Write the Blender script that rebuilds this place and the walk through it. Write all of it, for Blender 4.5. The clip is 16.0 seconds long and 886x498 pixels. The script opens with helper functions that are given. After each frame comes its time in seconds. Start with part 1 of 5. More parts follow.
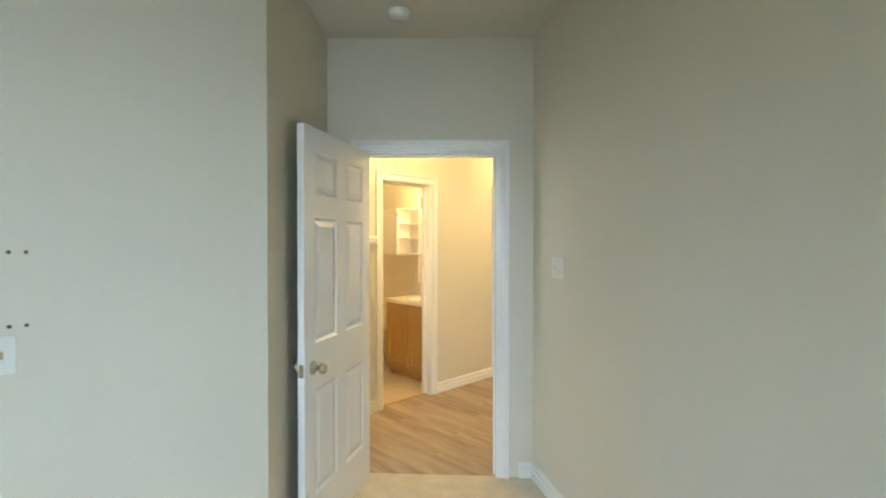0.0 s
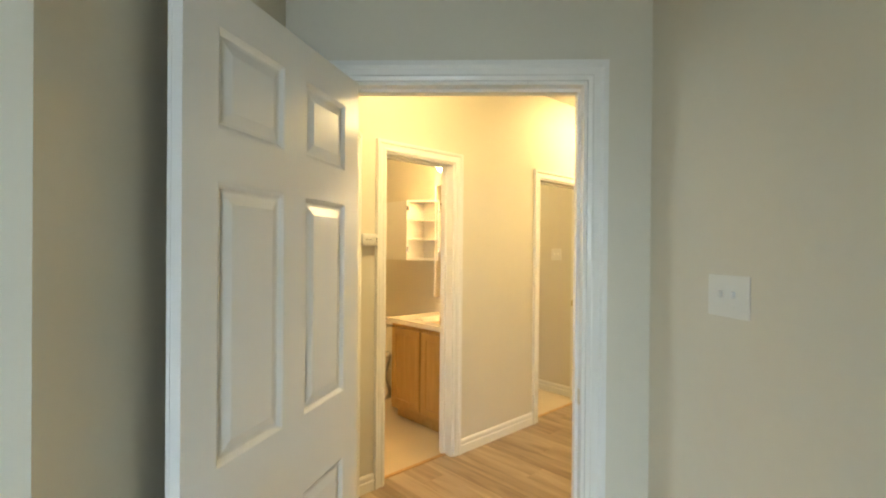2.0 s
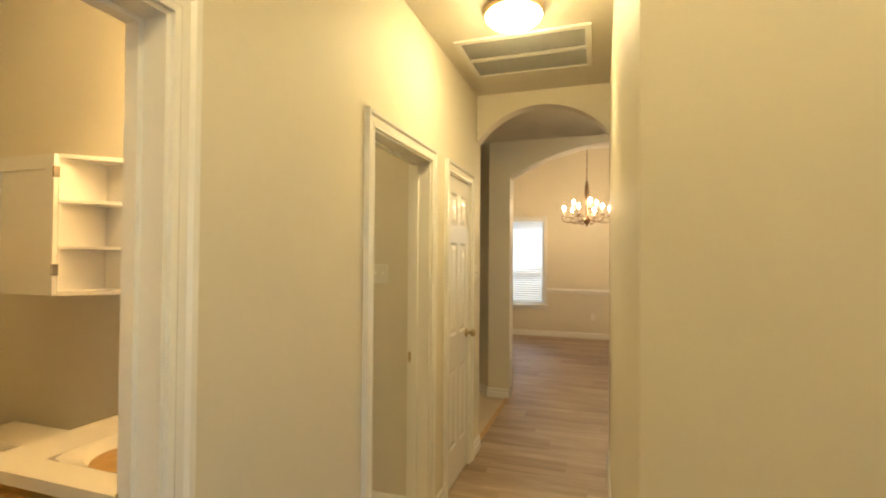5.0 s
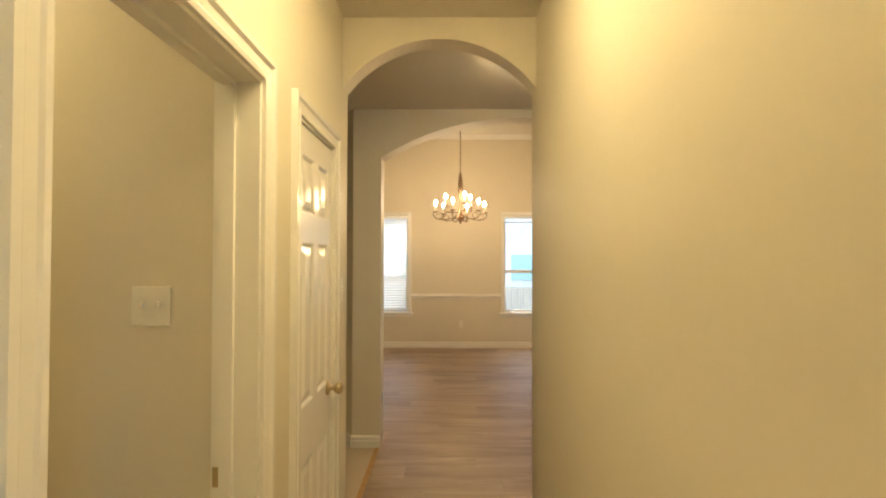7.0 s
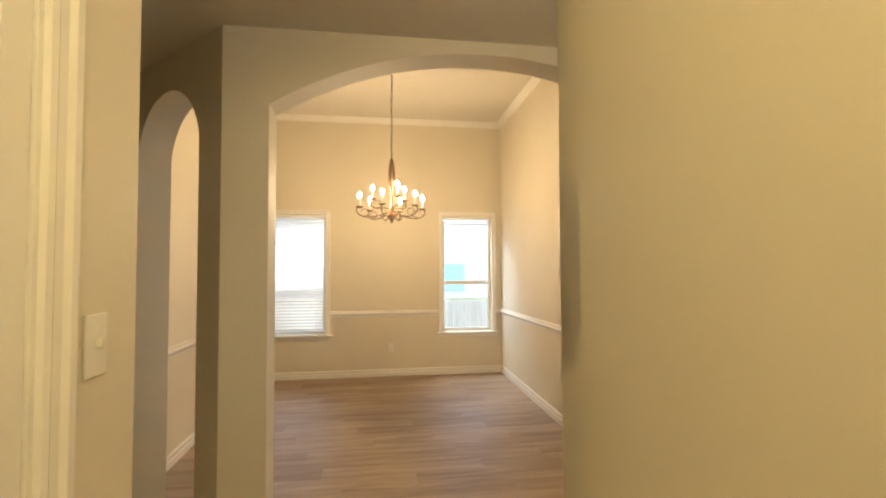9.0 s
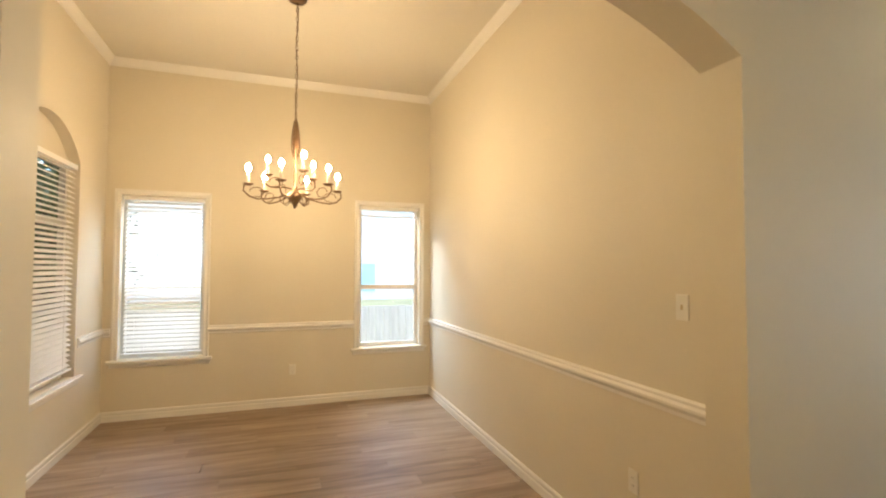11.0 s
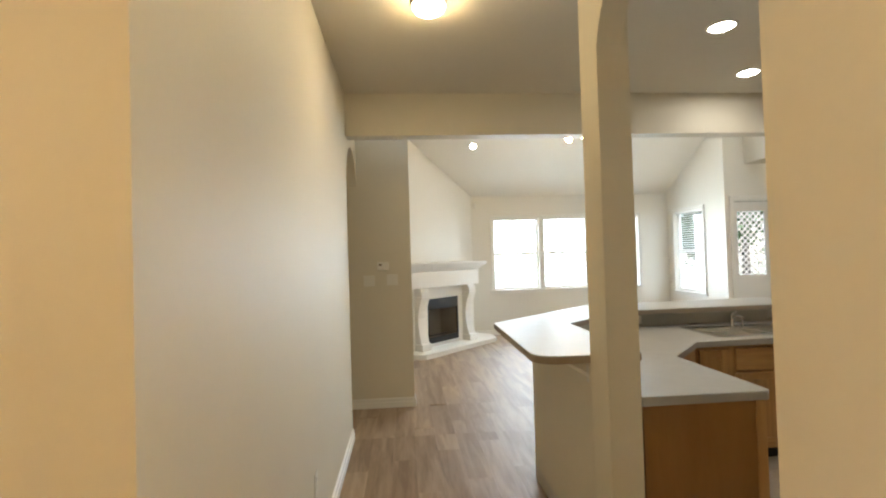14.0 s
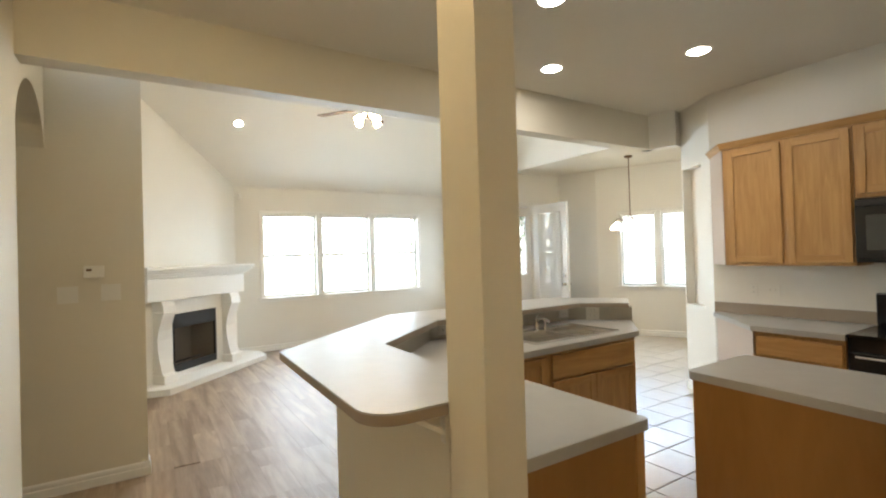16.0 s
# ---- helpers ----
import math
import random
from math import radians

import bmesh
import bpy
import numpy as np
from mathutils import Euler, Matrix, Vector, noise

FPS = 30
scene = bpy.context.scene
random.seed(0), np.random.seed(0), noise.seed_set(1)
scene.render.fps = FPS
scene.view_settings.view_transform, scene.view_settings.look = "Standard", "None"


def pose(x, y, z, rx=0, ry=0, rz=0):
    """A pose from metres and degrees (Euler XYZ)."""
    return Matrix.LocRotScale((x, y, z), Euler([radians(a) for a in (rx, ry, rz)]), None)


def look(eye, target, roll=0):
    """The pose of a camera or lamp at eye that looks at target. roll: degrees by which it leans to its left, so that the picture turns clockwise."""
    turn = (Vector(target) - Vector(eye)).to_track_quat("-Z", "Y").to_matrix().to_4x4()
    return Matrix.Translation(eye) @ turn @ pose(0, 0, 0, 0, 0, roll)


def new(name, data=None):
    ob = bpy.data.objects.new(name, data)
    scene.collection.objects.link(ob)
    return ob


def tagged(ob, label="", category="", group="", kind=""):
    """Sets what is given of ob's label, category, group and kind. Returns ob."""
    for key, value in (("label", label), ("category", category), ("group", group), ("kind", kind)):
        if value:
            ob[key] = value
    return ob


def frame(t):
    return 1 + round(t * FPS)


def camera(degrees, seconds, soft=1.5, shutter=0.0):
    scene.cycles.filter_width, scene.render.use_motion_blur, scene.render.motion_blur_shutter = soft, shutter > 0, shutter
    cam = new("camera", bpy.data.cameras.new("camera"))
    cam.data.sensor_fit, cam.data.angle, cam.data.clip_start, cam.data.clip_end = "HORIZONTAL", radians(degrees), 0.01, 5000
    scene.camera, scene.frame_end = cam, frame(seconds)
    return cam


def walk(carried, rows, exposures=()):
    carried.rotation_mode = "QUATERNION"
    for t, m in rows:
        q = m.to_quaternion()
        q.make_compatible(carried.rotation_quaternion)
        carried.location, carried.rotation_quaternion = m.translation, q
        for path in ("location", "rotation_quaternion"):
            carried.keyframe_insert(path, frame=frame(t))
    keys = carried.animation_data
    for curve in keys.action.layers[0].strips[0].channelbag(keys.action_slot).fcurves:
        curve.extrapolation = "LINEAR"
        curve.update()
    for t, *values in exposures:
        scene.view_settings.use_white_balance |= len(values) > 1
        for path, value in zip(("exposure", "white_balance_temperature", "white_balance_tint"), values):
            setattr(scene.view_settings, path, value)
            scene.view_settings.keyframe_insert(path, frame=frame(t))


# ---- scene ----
cam = camera(85.9, 16.0, 2.1)
PATH = [
    (0, (3.411, -6.003, 1.48), (1.979, -4.607, 1.457), -0.0),
    (0.5, (3.206, -5.869, 1.486), (1.747, -4.501, 1.468), 0.3),
    (1, (2.959, -5.704, 1.481), (1.499, -4.336, 1.465), 0.3),
    (1.5, (2.674, -5.462, 1.477), (1.215, -4.094, 1.466), 0.3),
    (2, (2.388, -5.176, 1.471), (0.927, -3.811, 1.463), 0.5),
    (2.5, (2.123, -4.874, 1.48), (0.653, -3.517, 1.49), 0.6),
    (3, (1.89, -4.566, 1.479), (0.479, -3.15, 1.498), 0.7),
    (3.5, (1.643, -4.319, 1.49), (0.311, -2.827, 1.514), 0.8),
    (4, (1.372, -4.107, 1.504), (0.215, -2.477, 1.539), 0.6),
    (4.2, (1.282, -4.025, 1.503), (0.245, -2.316, 1.541), 0.6),
    (6.3, (0.565, -2.902, 1.563), (0.382, -0.911, 1.593), 0.1),
    (6.5, (0.563, -2.772, 1.573), (0.445, -0.775, 1.605), 0.1),
    (7, (0.527, -2.458, 1.552), (0.513, -0.459, 1.586), 0.1),
    (7.5, (0.464, -2.105, 1.555), (0.576, -0.109, 1.595), 0.2),
    (8, (0.461, -1.763, 1.532), (0.657, 0.227, 1.576), 0.0),
    (8.2, (0.468, -1.628, 1.539), (0.695, 0.358, 1.6), -0.3),
    (10.3, (0.559, -0.244, 1.52), (0.917, 1.722, 1.602), 0.5),
    (10.5, (0.549, -0.134, 1.535), (0.933, 1.828, 1.605), 0.5),
    (11, (0.576, 0.12, 1.552), (1.242, 2.004, 1.626), 0.2),
    (11.5, (0.671, 0.319, 1.517), (1.819, 1.955, 1.598), -0.3),
    (12, (0.77, 0.524, 1.532), (2.306, 1.802, 1.61), -0.8),
    (12.5, (0.854, 0.742, 1.546), (2.654, 1.611, 1.608), -1.0),
    (13, (0.932, 0.861, 1.555), (2.89, 1.264, 1.61), -1.3),
    (13.5, (1.122, 0.928, 1.551), (3.12, 1.007, 1.599), -1.8),
    (14, (1.355, 0.95, 1.561), (3.348, 0.787, 1.601), -1.7),
    (14.5, (1.616, 1.024, 1.551), (3.573, 0.61, 1.589), -1.8),
    (15, (1.856, 1.012, 1.551), (3.739, 0.337, 1.581), -1.8),
    (15.3, (2.009, 0.987, 1.547), (3.844, 0.192, 1.571), -2.0),
    (15.5, (2.114, 0.943, 1.549), (3.921, 0.087, 1.578), -1.8),
    (16, (2.315, 0.886, 1.547), (4.006, -0.18, 1.571), -1.7),
]
walk(cam, [(t, look(eye, target, roll)) for t, eye, target, roll in PATH], [(0, 2.95, 6550, 10), (1.5, 2.88, 6700, 10), (2.5, 2.8, 7050, 10), (3, 2.66, 7000, 10), (3.5, 2.48, 6900, 8), (4, 2.27, 6700, 8), (6.5, 2.13, 6500, 10), (7.2, 2.2, 6500, 10), (8.2, 2.24, 6500, 10), (10.5, 2.46, 6350, 10), (11.5, 2.36, 6400, 10), (12.5, 2.55, 6400, 10), (13.5, 2.74, 6450, 10), (14.5, 2.76, 6430, 10), (16, 2.88, 6400, 10)])

# ---- world and large lights ----
world = bpy.data.worlds.new("world")
scene.world = world
world.use_nodes = True
wn = world.node_tree.nodes
sky = wn.new("ShaderNodeTexSky")
sky.sky_type, sky.sun_disc = "NISHITA", False
sky.sun_elevation, sky.sun_rotation = radians(68), radians(250)
world.node_tree.links.new(sky.outputs[0], wn["Background"].inputs[0])
wn["Background"].inputs[1].default_value = 0.13
sun = new("sun", bpy.data.lights.new("sun", "SUN"))
sun.data.energy, sun.data.angle, sun.data.color = 1.2, radians(16), (1.0, 0.97, 0.93)
sun.matrix_world = look((0, 0, 20), (3.8, 1.4, 10.0))


def window_lamp(x, y, z, tx, ty, tz, w, h, power, color=(0.86, 0.94, 1.0), spread=180):
    """The sky's light, let in at a window's opening."""
    lamp = new("window_light", bpy.data.lights.new("window_light", "AREA"))
    lamp.data.shape, lamp.data.size, lamp.data.size_y = "RECTANGLE", w, h
    lamp.data.energy, lamp.data.color = power, color
    lamp.data.spread = radians(spread)
    lamp.matrix_world = look((x, y, z), (tx, ty, tz))
    return lamp


window_lamp(4.25, -7.68, 1.60, 1.4, -5.95, -0.25, 1.2, 1.4, 6.3, (0.60, 0.80, 1.0), 105)     # bedroom window
window_lamp(-3.4, -5.4, 1.6, 0, -5.4, 1.2, 1.5, 1.4, 3, (0.62, 0.84, 1.0), 150)      # second bedroom window
window_lamp(11.15, -2.36, 1.62, 5, -2.36, 1.2, 3.0, 1.4, 23, (0.76, 0.90, 1.0))                    # living room windows
window_lamp(10.15, -4.95, 1.55, 10.15, 0, 1.5, 0.85, 1.5, 3, (0.76, 0.90, 1.0))                    # living room side window
window_lamp(0.75, 6.5, 3.05, 0.7, 3.6, 0.0, 2.6, 0.9, 22, (0.76, 0.90, 1.0), 120)                    # dining room north windows
window_lamp(8.2, -8.1, 3.0, 7.1, -5.6, 0.4, 1.6, 1.3, 13, (0.72, 0.88, 1.0), 120)                    # nook windows

# ---- materials ----


def material(name, color, rough=0.6, metal=0.0, vary=0.06, scale=6.0, bump=0.0, bscale=60.0, coat=0.0, spec=0.5):
    m = bpy.data.materials.new(name)
    m.use_nodes = True
    t = m.node_tree
    b = t.nodes["Principled BSDF"]
    b.inputs["Roughness"].default_value, b.inputs["Metallic"].default_value = rough, metal
    b.inputs["Coat Weight"].default_value = coat
    b.inputs["Specular IOR Level"].default_value = spec
    co = t.nodes.new("ShaderNodeTexCoord")
    big, small, mix = t.nodes.new("ShaderNodeTexNoise"), t.nodes.new("ShaderNodeTexNoise"), t.nodes.new("ShaderNodeMix")
    big.inputs["Scale"].default_value, small.inputs["Scale"].default_value = scale * 0.25, scale * 5
    add = t.nodes.new("ShaderNodeMath")
    add.operation = "ADD"
    t.links.new(co.outputs["Object"], big.inputs["Vector"])
    t.links.new(co.outputs["Object"], small.inputs["Vector"])
    t.links.new(big.outputs[0], add.inputs[0])
    half = t.nodes.new("ShaderNodeMath")
    half.operation = "MULTIPLY_ADD"
    half.inputs[1].default_value, half.inputs[2].default_value = 0.5, -0.25
    t.links.new(small.outputs[0], half.inputs[0])
    t.links.new(half.outputs[0], add.inputs[1])
    mix.data_type = "RGBA"
    mix.inputs[6].default_value = (*[c * (1 - vary) for c in color], 1)
    mix.inputs[7].default_value = (*[min(1, c * (1 + vary)) for c in color], 1)
    t.links.new(add.outputs[0], mix.inputs[0])
    t.links.new(mix.outputs[2], b.inputs["Base Color"])
    if bump:
        n, bp = t.nodes.new("ShaderNodeTexNoise"), t.nodes.new("ShaderNodeBump")
        n.inputs["Scale"].default_value, n.inputs["Detail"].default_value = bscale, 3
        bp.inputs["Strength"].default_value, bp.inputs["Distance"].default_value = bump, 0.004
        t.links.new(co.outputs["Object"], n.inputs["Vector"])
        t.links.new(n.outputs[0], bp.inputs["Height"])
        t.links.new(bp.outputs[0], b.inputs["Normal"])
    return m


def wood(name, dark, light, rough, axis, stretch=14.0, scale=3.0, wave=0.5, per_piece=0.0, bump=0.15):
    """Timber with grain along an axis (0, 1, 2); per_piece: how far each board's tone differs."""
    m = bpy.data.materials.new(name)
    m.use_nodes = True
    t = m.node_tree
    b = t.nodes["Principled BSDF"]
    b.inputs["Roughness"].default_value = rough
    co, mp = t.nodes.new("ShaderNodeTexCoord"), t.nodes.new("ShaderNodeMapping")
    s = [stretch] * 3
    s[axis] = 1.0
    mp.inputs["Scale"].default_value = s
    oi = t.nodes.new("ShaderNodeObjectInfo")
    sh = t.nodes.new("ShaderNodeVectorMath")
    sh.operation = "MULTIPLY_ADD"
    sh.inputs[1].default_value = (37.0, 19.0, 53.0)
    t.links.new(oi.outputs["Random"], sh.inputs[0])
    t.links.new(co.outputs["Object"], sh.inputs[2])
    t.links.new(sh.outputs[0], mp.inputs["Vector"])
    n1, n2 = t.nodes.new("ShaderNodeTexNoise"), t.nodes.new("ShaderNodeTexNoise")
    n1.inputs["Scale"].default_value, n1.inputs["Detail"].default_value, n1.inputs["Distortion"].default_value = scale, 6, wave
    n2.inputs["Scale"].default_value, n2.inputs["Detail"].default_value = scale * 6, 3
    t.links.new(mp.outputs[0], n1.inputs["Vector"])
    t.links.new(mp.outputs[0], n2.inputs["Vector"])
    ma = t.nodes.new("ShaderNodeMath")
    ma.operation = "MULTIPLY_ADD"
    ma.inputs[1].default_value, ma.inputs[2].default_value = 0.22, -0.11
    t.links.new(n2.outputs[0], ma.inputs[0])
    ad = t.nodes.new("ShaderNodeMath")
    t.links.new(n1.outputs[0], ad.inputs[0])
    t.links.new(ma.outputs[0], ad.inputs[1])
    pp = t.nodes.new("ShaderNodeMath")
    pp.operation = "MULTIPLY_ADD"
    pp.inputs[1].default_value, pp.inputs[2].default_value = per_piece, -per_piece / 2
    t.links.new(oi.outputs["Random"], pp.inputs[0])
    ad2 = t.nodes.new("ShaderNodeMath")
    t.links.new(ad.outputs[0], ad2.inputs[0])
    t.links.new(pp.outputs[0], ad2.inputs[1])
    r = t.nodes.new("ShaderNodeValToRGB")
    r.color_ramp.elements[0].position, r.color_ramp.elements[0].color = 0.28, (*dark, 1)
    r.color_ramp.elements[1].position, r.color_ramp.elements[1].color = 0.72, (*light, 1)
    t.links.new(ad2.outputs[0], r.inputs[0])
    t.links.new(r.outputs[0], b.inputs["Base Color"])
    bp = t.nodes.new("ShaderNodeBump")
    bp.inputs["Strength"].default_value, bp.inputs["Distance"].default_value = bump, 0.002
    t.links.new(n2.outputs[0], bp.inputs["Height"])
    t.links.new(bp.outputs[0], b.inputs["Normal"])
    return m


def glow(name, color, strength):
    m = bpy.data.materials.new(name)
    m.use_nodes = True
    b = m.node_tree.nodes["Principled BSDF"]
    b.inputs["Base Color"].default_value = (0.9, 0.88, 0.82, 1)
    b.inputs["Emission Color"].default_value = (*color, 1)
    b.inputs["Emission Strength"].default_value = strength
    return m


def glass(name, color=(1, 1, 1), rough=0.0):
    m = bpy.data.materials.new(name)
    m.use_nodes = True
    b = m.node_tree.nodes["Principled BSDF"]
    b.inputs["Base Color"].default_value = (*color, 1)
    b.inputs["Roughness"].default_value, b.inputs["Transmission Weight"].default_value, b.inputs["IOR"].default_value = rough, 1.0, 1.1
    return m


WARM = (1.0, 0.72, 0.36)
M_WALL = material("wall_paint", (0.668, 0.617, 0.503), 0.56, vary=0.03, bump=0.06, bscale=120, spec=0.28)
M_CEIL = material("ceiling_paint", (0.66, 0.62, 0.53), 0.8, vary=0.03, bump=0.3, bscale=70)
M_LIV = material("living_paint", (0.74, 0.71, 0.64), 0.5, vary=0.03, bump=0.2, bscale=90)
M_TRIM = material("trim_paint", (0.80, 0.78, 0.73), 0.26, vary=0.015)
M_DOOR = material("door_paint", (0.78, 0.76, 0.72), 0.24, vary=0.015)
M_PLANK = wood("plank_vinyl", (0.215, 0.147, 0.096), (0.43, 0.32, 0.22), 0.46, 0, 9, 1.3, 0.7, 0.20, 0.02)
M_GAP = material("plank_joint", (0.18, 0.125, 0.08), 0.6)
M_OAKZ = wood("oak_upright", (0.40, 0.215, 0.075), (0.54, 0.32, 0.125), 0.33, 2, 11, 2.4, 0.9, 0.06, 0.04)
M_OAKX = wood("oak_level", (0.40, 0.215, 0.075), (0.54, 0.32, 0.125), 0.33, 0, 11, 2.4, 0.9, 0.06, 0.04)
M_VANITY = wood("vanity_oak", (0.40, 0.225, 0.06), (0.50, 0.295, 0.09), 0.33, 2, 9, 2.0, 0.8, 0.05, 0.04)
M_BLADE = wood("fan_blade", (0.07, 0.045, 0.03), (0.13, 0.09, 0.06), 0.85, 0)
M_SPLASH = material("splash_laminate", (0.43, 0.40, 0.33), 0.4, vary=0.08, scale=40)
# tan laminate with the shade on the cabinet ends put into its colour
M_ENDPANEL = material("shaded_side_laminate", (0.47, 0.38, 0.31), 0.4, vary=0.04)
M_VENEER = wood("oak_veneer", (0.28, 0.135, 0.036), (0.34, 0.172, 0.052), 0.34, 2, 5, 1.4, 1.2, 0.02, 0.03)
M_LAM = material("laminate", (0.42, 0.41, 0.385), 0.39, vary=0.08, scale=40)
M_LAMEDGE = material("laminate_edge", (0.31, 0.25, 0.19), 0.45, vary=0.08, scale=40)
M_TILE = material("floor_tile", (0.58, 0.51, 0.42), 0.22, vary=0.12, scale=9, bump=0.05, bscale=20)
M_GROUT = material("grout", (0.30, 0.25, 0.19), 0.9)
M_CARPET = material("carpet", (0.60, 0.52, 0.39), 0.95, vary=0.2, scale=40, bump=0.8, bscale=260)
M_VINYL = material("sheet_floor", (0.56, 0.46, 0.33), 0.4, vary=0.08, scale=12)
M_NICKEL = material("satin_nickel", (0.50, 0.46, 0.40), 0.26, 1.0, vary=0.03)
M_BRASS = material("aged_brass", (0.50, 0.40, 0.24), 0.3, 1.0, vary=0.05)
M_BRONZE = material("bronze_iron", (0.16, 0.10, 0.055), 0.45, 0.7, vary=0.15)
M_STEEL = material("stainless_steel", (0.66, 0.65, 0.63), 0.24, 1.0, vary=0.04)
M_BLACK = material("black_enamel", (0.012, 0.012, 0.013), 0.16, vary=0.05)
# firebox metal and small black parts; also painted shade behind the air grille
M_DULLBLACK = material("dull_black", (0.014, 0.013, 0.012), 0.55, vary=0.2)
M_LOGPANEL = material("firebox_back", (0.15, 0.125, 0.095), 0.8, vary=0.35, scale=8)
M_STONE = material("cast_stone", (0.80, 0.78, 0.73), 0.55, vary=0.04, bump=0.12, bscale=50)
M_PLATE = material("switch_plastic", (0.74, 0.715, 0.645), 0.35, vary=0.01)
M_PORC = material("porcelain", (0.78, 0.72, 0.62), 0.12, vary=0.02)
M_BLIND = material("blind_slat", (0.84, 0.83, 0.80), 0.45, vary=0.02)
M_GLASS = glass("window_glass")
M_MIRROR = material("mirror_silver", (0.9, 0.9, 0.9), 0.02, 1.0, vary=0.0)
M_DOME = glow("dome_glass", (1.0, 0.76, 0.42), 15.0)
M_DOMEHALL = glow("hall_dome_glass", (1.0, 0.775, 0.385), 19.0)
M_DOMEFOYER = glow("foyer_dome_glass", (1.0, 0.76, 0.42), 15.0)
M_BULB = glow("bulb_glow", (1.0, 0.71, 0.40), 118.0)
M_SPOT = glow("spot_glow", (1.0, 0.95, 0.87), 16.5)
M_FANBULB = glow("fan_bulb_glow", (1.0, 0.72, 0.40), 30.0)
M_PENDANT = glow("pendant_glow", (1.0, 0.84, 0.62), 2.2)
M_VANBULB = glow("vanity_glow", (1.0, 0.64, 0.26), 20.0)
M_GRASS = material("grass", (0.22, 0.23, 0.13), 0.9, vary=0.4, scale=3)
M_FENCE = wood("fence_cedar", (0.34, 0.30, 0.25), (0.48, 0.43, 0.37), 0.8, 2, 10, 2)
M_FENCEPALE = wood("fence_pale", (0.55, 0.52, 0.47), (0.70, 0.67, 0.62), 0.8, 2, 10, 2)
M_TEAL = material("painted_shed", (0.42, 0.62, 0.62), 0.6)
M_BRICKW = material("pale_siding", (0.80, 0.79, 0.76), 0.85, vary=0.15)
# dark brown for the added wall, so gaps in the west blind look dim
M_BACKDROP = material("brown_backdrop", (0.15, 0.09, 0.065), 0.9, vary=0.3, scale=14, bump=0.3)
M_SHINGLE = material("roof_shingle", (0.34, 0.33, 0.31), 0.9, vary=0.2)
M_LEAF = material("leaf", (0.06, 0.10, 0.03), 0.6, vary=0.4)
M_BARK = material("bark", (0.10, 0.08, 0.06), 0.9, vary=0.3)

# ---- mesh helpers ----


def mesh_of(name, bm, mats):
    bmesh.ops.recalc_face_normals(bm, faces=bm.faces)
    me = bpy.data.meshes.new(name)
    bm.to_mesh(me)
    bm.free()
    for m in mats if isinstance(mats, (list, tuple)) else [mats]:
        me.materials.append(m)
    return me


def part(name, bm, mat, parent, label="", smooth=False, m=None):
    me = mesh_of(name, bm, mat)
    if smooth:
        me.shade_smooth()
    ob = new(name, me)
    ob.parent = parent
    if m is not None:
        ob.matrix_basis = m
    return tagged(ob, label)


def thing(name, m, label, category, group="", kind=""):
    ob = new(name)
    ob.empty_display_size = 0.1
    ob.matrix_basis = m
    return tagged(ob, label, category, group, kind)


def solid(name, bm, mat, label, category, kind="", group="", m=None, smooth=False):
    me = mesh_of(name, bm, mat)
    if smooth:
        me.shade_smooth()
    ob = new(name, me)
    if m is not None:
        ob.matrix_basis = m
    return tagged(ob, label, category, group, kind)


def box(bm, x0, y0, z0, x1, y1, z1, bevel=0.0, mi=0):
    v = [bm.verts.new(c) for c in ((x0, y0, z0), (x1, y0, z0), (x1, y1, z0), (x0, y1, z0), (x0, y0, z1), (x1, y0, z1), (x1, y1, z1), (x0, y1, z1))]
    fs = [bm.faces.new([v[i] for i in f]) for f in ((0, 3, 2, 1), (4, 5, 6, 7), (0, 1, 5, 4), (1, 2, 6, 5), (2, 3, 7, 6), (3, 0, 4, 7))]
    for f in fs:
        f.material_index = mi
    if bevel:
        es = list({e for f in fs for e in f.edges})
        r = bmesh.ops.bevel(bm, geom=es, offset=bevel, segments=2, affect="EDGES", profile=0.5)
        for f in r["faces"]:
            f.material_index = mi
    return bm


def boxed(x0, y0, z0, x1, y1, z1, bevel=0.0):
    return box(bmesh.new(), x0, y0, z0, x1, y1, z1, bevel)


def prism(bm, poly, z0, z1, mi=0):
    """A level polygon, drawn out from z0 to z1."""
    lo, hi = [bm.verts.new((x, y, z0)) for x, y in poly], [bm.verts.new((x, y, z1)) for x, y in poly]
    fs = [bm.faces.new(lo[::-1]), bm.faces.new(hi)]
    n = len(poly)
    for i in range(n):
        fs.append(bm.faces.new((lo[i], lo[(i + 1) % n], hi[(i + 1) % n], hi[i])))
    for f in fs:
        f.material_index = mi
    return bm


def upright(bm, poly, y0, y1, mi=0):
    """A polygon in x and z, drawn out from y0 to y1."""
    a, b = [bm.verts.new((x, y0, z)) for x, z in poly], [bm.verts.new((x, y1, z)) for x, z in poly]
    fs = [bm.faces.new(a), bm.faces.new(b[::-1])]
    n = len(poly)
    for i in range(n):
        fs.append(bm.faces.new((a[i], b[i], b[(i + 1) % n], a[(i + 1) % n])))
    for f in fs:
        f.material_index = mi
    return bm


